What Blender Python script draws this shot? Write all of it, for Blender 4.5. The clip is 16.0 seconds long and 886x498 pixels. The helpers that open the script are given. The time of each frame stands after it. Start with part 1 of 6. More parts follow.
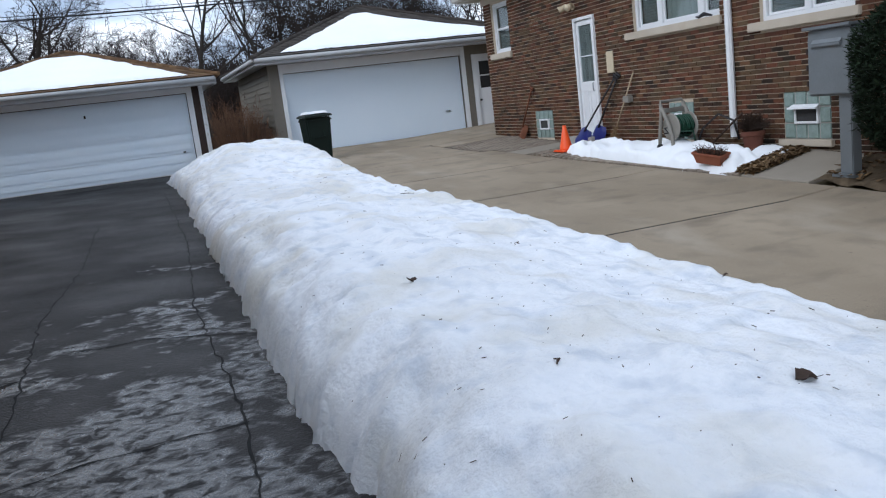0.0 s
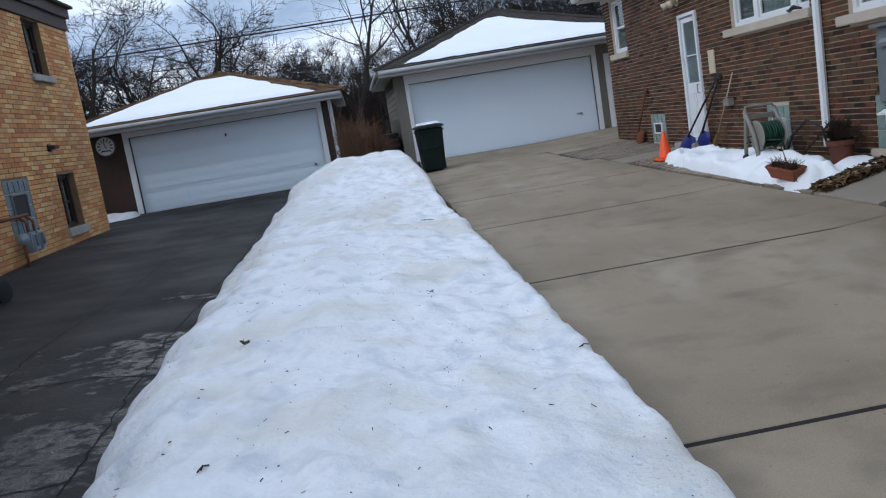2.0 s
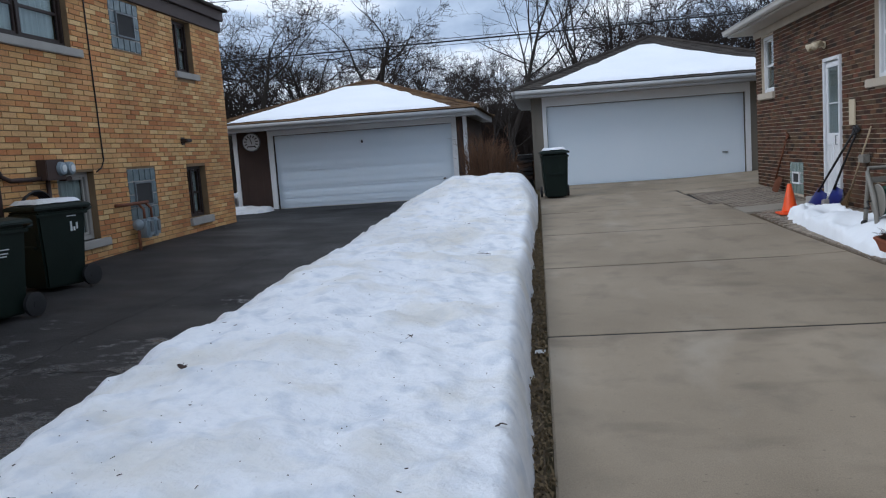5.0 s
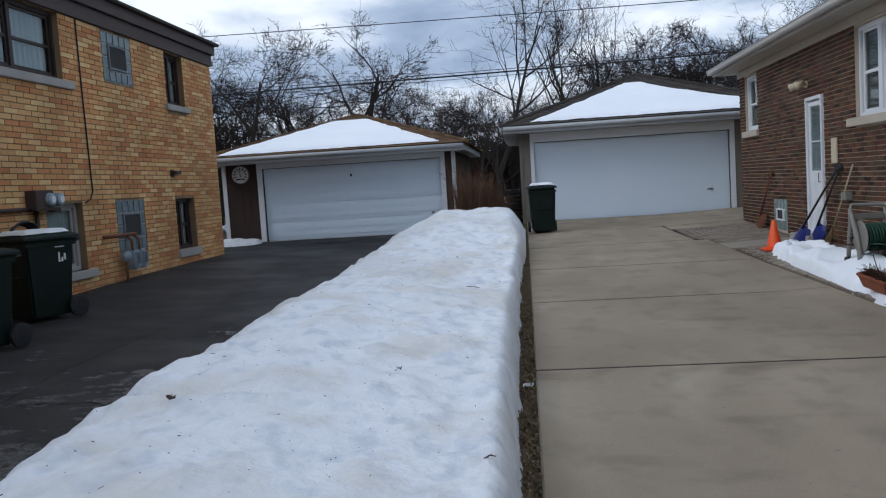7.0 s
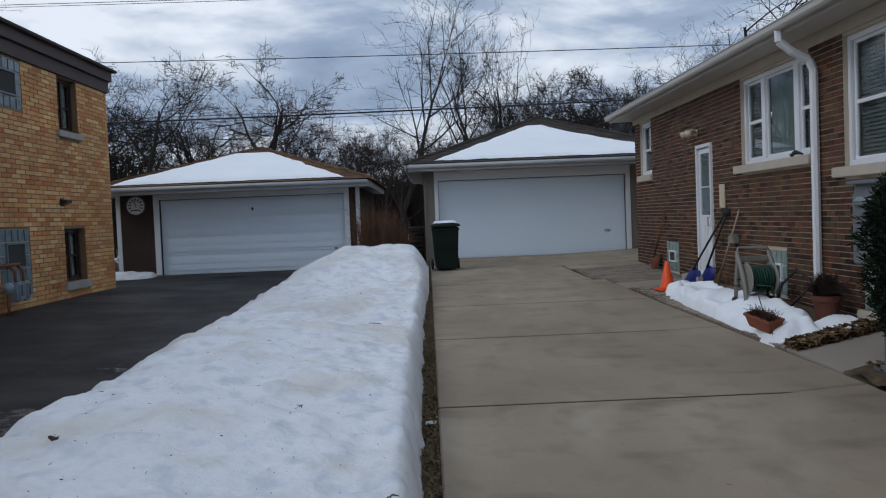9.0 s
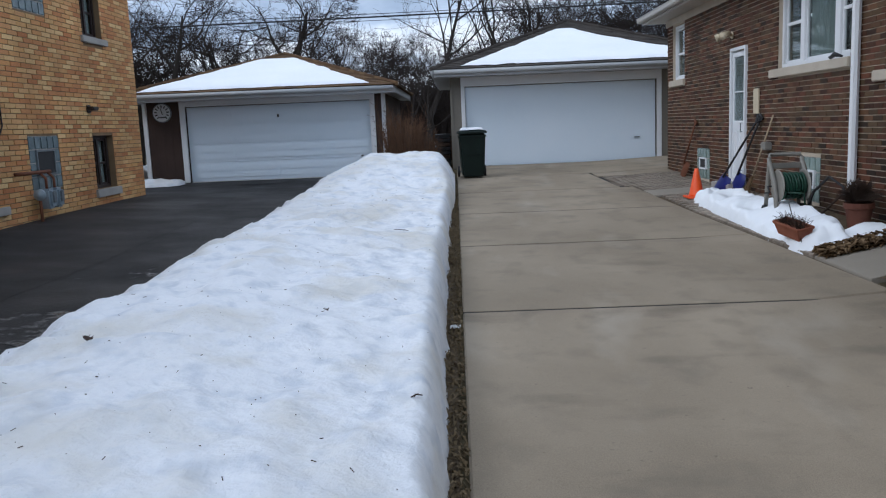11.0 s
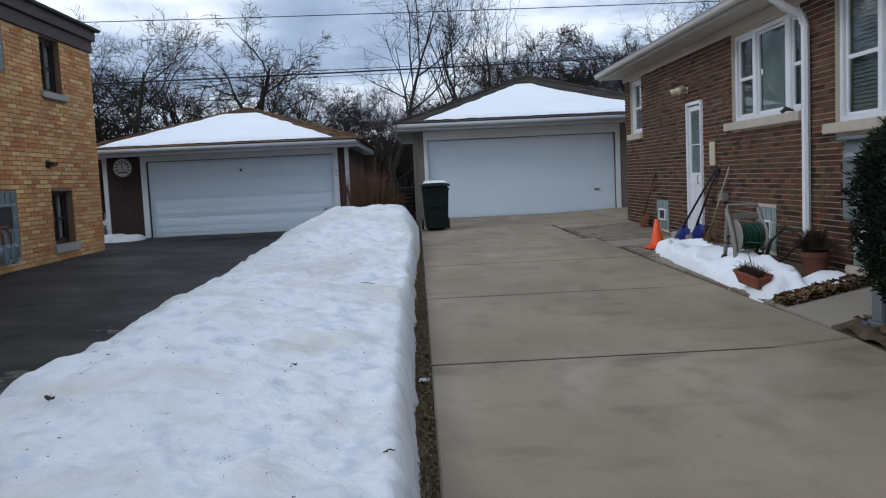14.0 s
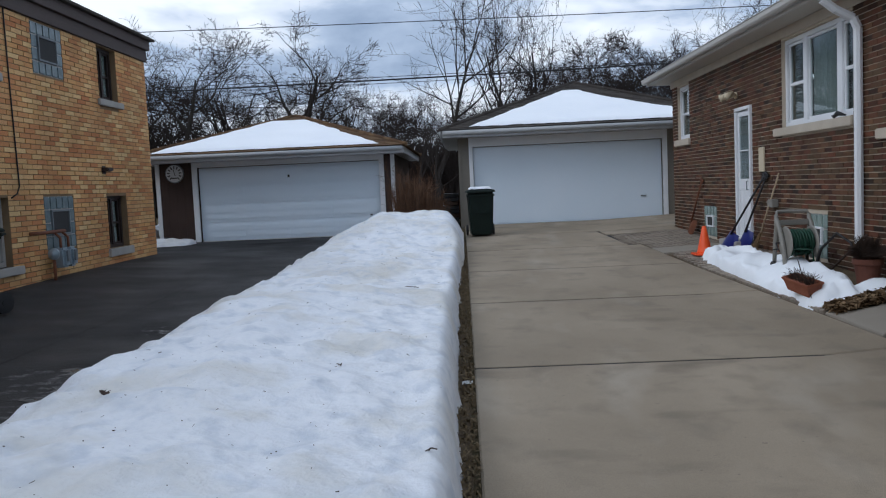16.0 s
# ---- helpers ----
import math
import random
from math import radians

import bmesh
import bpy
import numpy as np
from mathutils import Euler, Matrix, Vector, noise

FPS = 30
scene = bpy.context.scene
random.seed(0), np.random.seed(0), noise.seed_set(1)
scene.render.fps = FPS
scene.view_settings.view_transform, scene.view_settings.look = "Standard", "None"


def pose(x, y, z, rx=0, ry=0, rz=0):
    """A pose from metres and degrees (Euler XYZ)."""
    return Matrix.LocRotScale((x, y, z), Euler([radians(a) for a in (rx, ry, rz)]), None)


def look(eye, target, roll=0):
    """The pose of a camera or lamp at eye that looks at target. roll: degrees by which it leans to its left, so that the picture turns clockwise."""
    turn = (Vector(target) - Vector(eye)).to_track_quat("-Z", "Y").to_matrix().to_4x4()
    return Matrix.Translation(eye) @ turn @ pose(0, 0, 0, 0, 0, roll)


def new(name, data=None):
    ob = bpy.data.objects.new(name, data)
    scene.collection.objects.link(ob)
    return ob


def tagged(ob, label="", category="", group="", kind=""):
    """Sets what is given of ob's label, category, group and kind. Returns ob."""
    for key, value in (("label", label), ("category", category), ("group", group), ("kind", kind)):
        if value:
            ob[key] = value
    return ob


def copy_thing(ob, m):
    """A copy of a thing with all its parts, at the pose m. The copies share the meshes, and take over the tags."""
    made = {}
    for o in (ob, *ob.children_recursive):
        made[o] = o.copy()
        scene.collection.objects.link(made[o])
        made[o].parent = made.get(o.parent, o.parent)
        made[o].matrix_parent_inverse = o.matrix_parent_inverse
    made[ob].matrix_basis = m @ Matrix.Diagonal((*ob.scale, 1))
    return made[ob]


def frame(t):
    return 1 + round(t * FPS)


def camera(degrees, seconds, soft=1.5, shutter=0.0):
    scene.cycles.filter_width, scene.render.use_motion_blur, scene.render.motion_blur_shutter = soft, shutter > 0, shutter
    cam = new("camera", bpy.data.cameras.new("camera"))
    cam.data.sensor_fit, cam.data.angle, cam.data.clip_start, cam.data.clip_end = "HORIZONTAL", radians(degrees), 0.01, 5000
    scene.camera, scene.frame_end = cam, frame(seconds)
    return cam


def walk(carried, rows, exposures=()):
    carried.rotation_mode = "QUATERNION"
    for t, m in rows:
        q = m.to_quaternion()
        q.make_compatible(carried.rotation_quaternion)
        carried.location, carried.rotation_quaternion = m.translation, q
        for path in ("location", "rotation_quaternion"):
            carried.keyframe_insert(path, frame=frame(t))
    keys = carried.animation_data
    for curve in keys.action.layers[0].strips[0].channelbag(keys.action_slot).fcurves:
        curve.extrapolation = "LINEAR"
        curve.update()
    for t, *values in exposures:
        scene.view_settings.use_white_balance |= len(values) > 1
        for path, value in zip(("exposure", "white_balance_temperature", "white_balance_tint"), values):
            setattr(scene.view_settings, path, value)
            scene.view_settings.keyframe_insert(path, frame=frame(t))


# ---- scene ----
cam = camera(56.7, 16.0, soft=1.15)
PATH = [
    (0, (-3.39, -7.001, 1.538), (-2.746, -5.143, 1.173), -6.9),
    (0.2, (-3.194, -7.002, 1.551), (-2.56, -5.145, 1.162), -7.8),
    (0.5, (-2.899, -7.003, 1.571), (-2.259, -5.153, 1.161), -9.4),
    (0.7, (-2.675, -7.049, 1.561), (-2.035, -5.201, 1.141), -9.7),
    (1, (-2.338, -7.117, 1.546), (-1.742, -5.25, 1.147), -10.4),
    (1.2, (-2.121, -7.142, 1.546), (-1.59, -5.251, 1.166), -10.2),
    (1.5, (-1.796, -7.179, 1.546), (-1.397, -5.251, 1.197), -10.7),
    (1.7, (-1.568, -7.175, 1.562), (-1.255, -5.229, 1.222), -10.7),
    (2, (-1.225, -7.17, 1.586), (-1.068, -5.201, 1.273), -9.3),
    (2.5, (-0.677, -7.155, 1.585), (-0.755, -5.178, 1.293), -7.0),
    (3, (-0.322, -6.989, 1.587), (-0.488, -5.021, 1.272), -5.3),
    (3.5, (-0.104, -6.896, 1.616), (-0.331, -4.933, 1.311), -3.3),
    (4, (0.026, -6.88, 1.63), (-0.258, -4.922, 1.338), -2.8),
    (4.2, (0.026, -6.88, 1.63), (-0.257, -4.921, 1.343), -3.4),
    (6.3, (0.019, -6.934, 1.633), (-0.189, -4.951, 1.476), -4.0),
    (6.5, (0.019, -6.934, 1.633), (-0.185, -4.951, 1.472), -4.1),
    (7, (0.014, -6.949, 1.627), (-0.193, -4.966, 1.471), -3.6),
    (7.5, (0.024, -6.962, 1.694), (-0.088, -4.966, 1.64), -2.1),
    (7.7, (0.02, -6.929, 1.69), (-0.023, -4.93, 1.684), -1.5),
    (8, (0.015, -6.88, 1.683), (0.051, -4.88, 1.704), -1.7),
    (8.5, (0.015, -6.878, 1.656), (0.099, -4.879, 1.649), -1.9),
    (9, (-0.006, -6.925, 1.618), (0.028, -4.927, 1.54), -2.3),
    (9.5, (-0.012, -6.915, 1.587), (-0.076, -4.924, 1.412), -2.3),
    (9.7, (-0.012, -6.915, 1.587), (-0.109, -4.93, 1.365), -2.45),
    (11.8, (0.024, -6.909, 1.598), (0.036, -4.932, 1.296), -3.1),
    (12, (0.024, -6.909, 1.598), (0.04, -4.93, 1.307), -3.5),
    (12.5, (0.01, -6.917, 1.602), (0.046, -4.936, 1.331), -3.1),
    (13, (-0.005, -6.903, 1.604), (0.053, -4.916, 1.385), -2.2),
    (13.5, (-0.013, -6.912, 1.603), (0.052, -4.922, 1.422), -1.8),
    (14, (-0.03, -6.925, 1.599), (0.026, -4.933, 1.425), -2.7),
    (14.5, (-0.059, -6.98, 1.603), (0.0, -4.99, 1.413), -3.6),
    (15, (-0.073, -6.982, 1.58), (0.029, -4.995, 1.372), -3.6),
    (15.5, (-0.046, -6.999, 1.583), (0.021, -5.009, 1.391), -2.8),
    (16, (-0.021, -6.98, 1.576), (-0.074, -4.986, 1.424), -2.6),
]
walk(cam, [(t, look(e, g, r)) for t, e, g, r in PATH],
     [(0.0, 0.19, 5600, 10), (1.0, 0.03, 5570, 10), (1.6, -0.09, 5450, 10), (2.1, -0.11, 5440, 10), (2.6, -0.03, 5570, 10), (4.0, -0.03, 5580, 10), (6.4, -0.35, 5550, 10), (7.1, -0.35, 5570, 10), (7.5, -0.41, 5680, 10), (8.0, -0.79, 5660, 10), (8.6, -0.76, 5640, 10),
      (9.0, -0.66, 5580, 10), (9.5, -0.47, 5510, 10), (12.0, -0.03, 5510, 10), (13.0, -0.16, 5520, 10), (13.5, -0.25, 5540, 10), (15.0, -0.33, 5540, 10), (16.0, -0.33, 5540, 10)])

# ---- ground heights ----
def conc_z(x, y):
    return 0.037 * y + (0.20 - 0.16 * step(3.8, 7.8, y)) * max(0.0, x - 3.45)


def asph_z(x, y):
    edge = 0.03 + 0.027 * y
    wall = 0.41 - 0.0035 * max(0.0, 8 - y) ** 2
    k = min(1.0, max(0.0, (-2.8 - x) / 3.6))
    return edge + (max(wall, edge - 0.3) - edge) * k


def step(a, b, v):
    k = min(1.0, max(0.0, (v - a) / (b - a)))
    return k * k * (3 - 2 * k)


def lot_z(x, y):
    """The soil under everything."""
    yy = min(max(y, -14.0), 14.2)
    if x > -0.3:
        return conc_z(min(x, 4.6), yy)
    if x < -2.8:
        return asph_z(x, yy)
    k = (x + 0.3) / -2.5
    return conc_z(0, yy) * (1 - k) + asph_z(-2.8, yy) * k


def n3(x, y, z=0.0):
    return noise.noise(Vector((x, y, z)))


# ---- world and sun ----
world = bpy.data.worlds.new("overcast_sky")
scene.world = world
world.use_nodes = True
wn, wl = world.node_tree.nodes, world.node_tree.links
wn.clear()
w_out = wn.new("ShaderNodeOutputWorld")
w_bg = wn.new("ShaderNodeBackground")
w_sky = wn.new("ShaderNodeTexSky")
w_sky.sky_type = "NISHITA"
w_sky.sun_disc = False
w_sky.sun_elevation = radians(40)
w_sky.sun_rotation = radians(-117)
w_sky.air_density, w_sky.dust_density = 1.0, 2.0
w_co = wn.new("ShaderNodeTexCoord")
w_map = wn.new("ShaderNodeMapping")
w_map.inputs["Scale"].default_value = (1.0, 1.0, 2.8)
w_map.inputs["Location"].default_value = (1.7, 2.2, 0.9)
w_n = wn.new("ShaderNodeTexNoise")
w_n.inputs["Scale"].default_value = 3.1
w_n.inputs["Detail"].default_value = 7
w_n.inputs["Roughness"].default_value = 0.56
w_n.inputs["Distortion"].default_value = 0.25
w_r = wn.new("ShaderNodeValToRGB")
w_r.color_ramp.elements[0].position = 0.36
w_r.color_ramp.elements[0].color = (0.33, 0.395, 0.49, 1)
w_r.color_ramp.elements[1].position = 0.60
w_r.color_ramp.elements[1].color = (1.20, 1.165, 1.10, 1)
mid = w_r.color_ramp.elements.new(0.47)
mid.color = (0.55, 0.61, 0.69, 1)
w_mix = wn.new("ShaderNodeMix")
w_mix.data_type = "RGBA"
w_mix.inputs[0].default_value = 0.93
w_gain = wn.new("ShaderNodeMix")
w_gain.data_type = "RGBA"
w_gain.blend_type = "MULTIPLY"
w_gain.inputs[0].default_value = 1.0
w_gain.inputs[7].default_value = (9.0, 9.0, 9.0, 1)
wl.new(w_co.outputs["Generated"], w_map.inputs[0])
wl.new(w_map.outputs[0], w_n.inputs["Vector"])
wl.new(w_n.outputs["Fac"], w_r.inputs[0])
wl.new(w_r.outputs[0], w_gain.inputs[6])
wl.new(w_sky.outputs[0], w_mix.inputs[6])
wl.new(w_gain.outputs[2], w_mix.inputs[7])
wl.new(w_mix.outputs[2], w_bg.inputs[0])
w_bg.inputs[1].default_value = 0.132
wl.new(w_bg.outputs[0], w_out.inputs[0])

sun = new("sun", bpy.data.lights.new("sun", "SUN"))
sun.data.energy, sun.data.angle, sun.data.color = 1.0, radians(22), (1.0, 0.94, 0.86)
sun.matrix_world = look((-24, -12, 22.5), (0, 0, 0))


# ---- materials ----
def surface(name, c1, c2, scale=3.0, rough=0.7, bump=0.15, fine=60.0, metal=0.0, spec=0.4, c3=None, stretch=(1, 1, 1), contrast=0.25, fine_mix=0.35):
    """Two colours mixed at a large and a fine scale, with relief."""
    m = bpy.data.materials.new(name)
    m.use_nodes = True
    nt = m.node_tree
    b = nt.nodes["Principled BSDF"]
    g = nt.nodes.new("ShaderNodeNewGeometry")
    mp = nt.nodes.new("ShaderNodeMapping")
    mp.inputs["Scale"].default_value = stretch
    nt.links.new(g.outputs["Position"], mp.inputs[0])
    big = nt.nodes.new("ShaderNodeTexNoise")
    big.inputs["Scale"].default_value, big.inputs["Detail"].default_value = scale, 5
    sm = nt.nodes.new("ShaderNodeTexNoise")
    sm.inputs["Scale"].default_value, sm.inputs["Detail"].default_value = fine, 3
    nt.links.new(mp.outputs[0], big.inputs["Vector"])
    nt.links.new(mp.outputs[0], sm.inputs["Vector"])
    mx = nt.nodes.new("ShaderNodeMix")
    mx.inputs[0].default_value = fine_mix
    nt.links.new(big.outputs["Fac"], mx.inputs[2])
    nt.links.new(sm.outputs["Fac"], mx.inputs[3])
    r = nt.nodes.new("ShaderNodeValToRGB")
    e = r.color_ramp.elements
    e[0].position, e[0].color = 0.5 - contrast, (*c1, 1)
    e[1].position, e[1].color = 0.5 + contrast, (*c2, 1)
    if c3:
        e.new(0.5).color = (*c3, 1)
    nt.links.new(mx.outputs[0], r.inputs[0])
    nt.links.new(r.outputs[0], b.inputs["Base Color"])
    b.inputs["Roughness"].default_value = rough
    b.inputs["Metallic"].default_value = metal
    b.inputs["Specular IOR Level"].default_value = spec
    bp = nt.nodes.new("ShaderNodeBump")
    bp.inputs["Strength"].default_value = bump
    bp.inputs["Distance"].default_value = 0.02
    nt.links.new(mx.outputs[0], bp.inputs["Height"])
    nt.links.new(bp.outputs[0], b.inputs["Normal"])
    return m


def pieces(name, colours, rough=0.85, grain=45.0, bump=0.4):
    """For bricks and the like: each piece takes its own colour of the ramp."""
    m = bpy.data.materials.new(name)
    m.use_nodes = True
    nt = m.node_tree
    b = nt.nodes["Principled BSDF"]
    oi = nt.nodes.new("ShaderNodeObjectInfo")
    g = nt.nodes.new("ShaderNodeNewGeometry")
    ad = nt.nodes.new("ShaderNodeMath")
    nt.links.new(oi.outputs["Random"], ad.inputs[0])
    nt.links.new(g.outputs["Random Per Island"], ad.inputs[1])
    fr = nt.nodes.new("ShaderNodeMath")
    fr.operation = "FRACT"
    nt.links.new(ad.outputs[0], fr.inputs[0])
    r = nt.nodes.new("ShaderNodeValToRGB")
    e = r.color_ramp.elements
    e[0].color = (*colours[0], 1)
    e[1].color = (*colours[-1], 1)
    for i, c in enumerate(colours[1:-1]):
        e.new((i + 1) / (len(colours) - 1)).color = (*c, 1)
    nt.links.new(fr.outputs[0], r.inputs[0])
    sm = nt.nodes.new("ShaderNodeTexNoise")
    sm.inputs["Scale"].default_value, sm.inputs["Detail"].default_value = grain, 4
    bg = nt.nodes.new("ShaderNodeTexNoise")
    bg.inputs["Scale"].default_value = 1.1
    nt.links.new(g.outputs["Position"], sm.inputs["Vector"])
    nt.links.new(g.outputs["Position"], bg.inputs["Vector"])
    sumn = nt.nodes.new("ShaderNodeMath")
    nt.links.new(sm.outputs["Fac"], sumn.inputs[0])
    nt.links.new(bg.outputs["Fac"], sumn.inputs[1])
    rg = nt.nodes.new("ShaderNodeMapRange")
    rg.inputs[1].default_value, rg.inputs[2].default_value = 0.5, 1.5
    rg.inputs[3].default_value, rg.inputs[4].default_value = 0.6, 1.35
    nt.links.new(sumn.outputs[0], rg.inputs[0])
    mu = nt.nodes.new("ShaderNodeMix")
    mu.data_type, mu.blend_type = "RGBA", "MULTIPLY"
    mu.inputs[0].default_value = 1.0
    nt.links.new(r.outputs[0], mu.inputs[6])
    nt.links.new(rg.outputs[0], mu.inputs[7])
    nt.links.new(mu.outputs[2], b.inputs["Base Color"])
    b.inputs["Roughness"].default_value = rough
    b.inputs["Specular IOR Level"].default_value = 0.25
    bp = nt.nodes.new("ShaderNodeBump")
    bp.inputs["Strength"].default_value, bp.inputs["Distance"].default_value = bump, 0.01
    nt.links.new(sm.outputs["Fac"], bp.inputs["Height"])
    nt.links.new(bp.outputs[0], b.inputs["Normal"])
    return m


def clear_glass(name, tint=(0.8, 0.85, 0.85), rough=0.02):
    m = bpy.data.materials.new(name)
    m.use_nodes = True
    nt = m.node_tree
    nt.nodes.remove(nt.nodes["Principled BSDF"])
    out = nt.nodes["Material Output"]
    tr = nt.nodes.new("ShaderNodeBsdfTransparent")
    tr.inputs[0].default_value = (*tint, 1)
    gl = nt.nodes.new("ShaderNodeBsdfGlossy")
    gl.inputs["Roughness"].default_value = rough
    lw = nt.nodes.new("ShaderNodeLayerWeight")
    lw.inputs[0].default_value = 0.5
    pw = nt.nodes.new("ShaderNodeMath")
    pw.operation = "POWER"
    pw.inputs[1].default_value = 4.0
    nt.links.new(lw.outputs["Facing"], pw.inputs[0])
    fs = nt.nodes.new("ShaderNodeMapRange")
    fs.inputs[3].default_value, fs.inputs[4].default_value = 0.045, 0.6
    nt.links.new(pw.outputs[0], fs.inputs[0])
    mx = nt.nodes.new("ShaderNodeMixShader")
    nt.links.new(fs.outputs[0], mx.inputs[0])
    nt.links.new(tr.outputs[0], mx.inputs[1])
    nt.links.new(gl.outputs[0], mx.inputs[2])
    nt.links.new(mx.outputs[0], out.inputs[0])
    return m


def asphalt_material():
    """Sealed asphalt, dark beside the house, worn and damp in patches towards the street; their grey is partly painted
    sky reflection.
    """
    m = surface("asphalt", (0.010, 0.0092, 0.0092), (0.036, 0.033, 0.032), 2.6, 0.62, 1.0, 60.0, spec=0.33, contrast=0.2)
    nt = m.node_tree
    b = nt.nodes["Principled BSDF"]
    g = nt.nodes.new("ShaderNodeNewGeometry")
    mp = nt.nodes.new("ShaderNodeMapping")
    mp.inputs["Scale"].default_value = (0.8, 1.0, 1.0)
    nt.links.new(g.outputs["Position"], mp.inputs[0])
    p1 = nt.nodes.new("ShaderNodeTexNoise")
    p1.inputs["Scale"].default_value, p1.inputs["Detail"].default_value = 0.9, 2
    p2 = nt.nodes.new("ShaderNodeTexNoise")
    p2.inputs["Scale"].default_value, p2.inputs["Detail"].default_value = 7.0, 9
    for p in (p1, p2):
        nt.links.new(mp.outputs[0], p.inputs["Vector"])
    sep = nt.nodes.new("ShaderNodeSeparateXYZ")
    nt.links.new(g.outputs["Position"], sep.inputs[0])
    near = nt.nodes.new("ShaderNodeMapRange")
    near.inputs[1].default_value, near.inputs[2].default_value = 3.0, -1.5
    near.inputs[3].default_value, near.inputs[4].default_value = -0.12, 0.24
    nt.links.new(sep.outputs[1], near.inputs[0])
    s1 = nt.nodes.new("ShaderNodeMath")
    s1.operation = "MULTIPLY_ADD"
    s1.inputs[1].default_value = 0.55
    nt.links.new(p2.outputs["Fac"], s1.inputs[0])
    nt.links.new(p1.outputs["Fac"], s1.inputs[2])
    s2 = nt.nodes.new("ShaderNodeMath")
    nt.links.new(s1.outputs[0], s2.inputs[0])
    nt.links.new(near.outputs[0], s2.inputs[1])
    chip = nt.nodes.new("ShaderNodeTexNoise")
    chip.inputs["Scale"].default_value, chip.inputs["Detail"].default_value = 9.0, 9
    chip.inputs["Roughness"].default_value, chip.inputs["Distortion"].default_value = 0.62, 0.7
    cm = nt.nodes.new("ShaderNodeMapping")
    cm.inputs["Scale"].default_value = (0.9, 1.25, 1.0)
    nt.links.new(g.outputs["Position"], cm.inputs[0])
    nt.links.new(cm.outputs[0], chip.inputs["Vector"])
    cr = nt.nodes.new("ShaderNodeMapRange")
    cr.inputs[1].default_value, cr.inputs[2].default_value = 0.41, 0.56
    nt.links.new(chip.outputs["Fac"], cr.inputs[0])
    rp = nt.nodes.new("ShaderNodeMapRange")
    rp.inputs[1].default_value, rp.inputs[2].default_value = 0.95, 1.04
    nt.links.new(s2.outputs[0], rp.inputs[0])
    old = b.inputs["Base Color"].links[0].from_socket
    mx = nt.nodes.new("ShaderNodeMix")
    mx.data_type = "RGBA"
    # lighter grey adds reflected sky to the colour of the worn, damp patches
    mx.inputs[7].default_value = (0.088, 0.087, 0.088, 1)
    cut = nt.nodes.new("ShaderNodeMath")
    cut.operation = "MULTIPLY"
    nt.links.new(rp.outputs[0], cut.inputs[0])
    nt.links.new(cr.outputs[0], cut.inputs[1])
    nt.links.new(cut.outputs[0], mx.inputs[0])
    nt.links.new(old, mx.inputs[6])
    nt.links.new(mx.outputs[2], b.inputs["Base Color"])
    rr = nt.nodes.new("ShaderNodeMapRange")
    rr.inputs[1].default_value, rr.inputs[2].default_value = 0.35, 0.7
    rr.inputs[3].default_value, rr.inputs[4].default_value = 0.58, 0.86
    nt.links.new(p1.outputs["Fac"], rr.inputs[0])
    wet = nt.nodes.new("ShaderNodeMix")
    wet.inputs[3].default_value = 0.17
    nt.links.new(cut.outputs[0], wet.inputs[0])
    nt.links.new(rr.outputs[0], wet.inputs[2])
    nt.links.new(wet.outputs[0], b.inputs["Roughness"])
    gloss = nt.nodes.new("ShaderNodeMapRange")
    gloss.inputs[3].default_value, gloss.inputs[4].default_value = 0.27, 0.55
    nt.links.new(cut.outputs[0], gloss.inputs[0])
    nt.links.new(gloss.outputs[0], b.inputs["Specular IOR Level"])
    return m


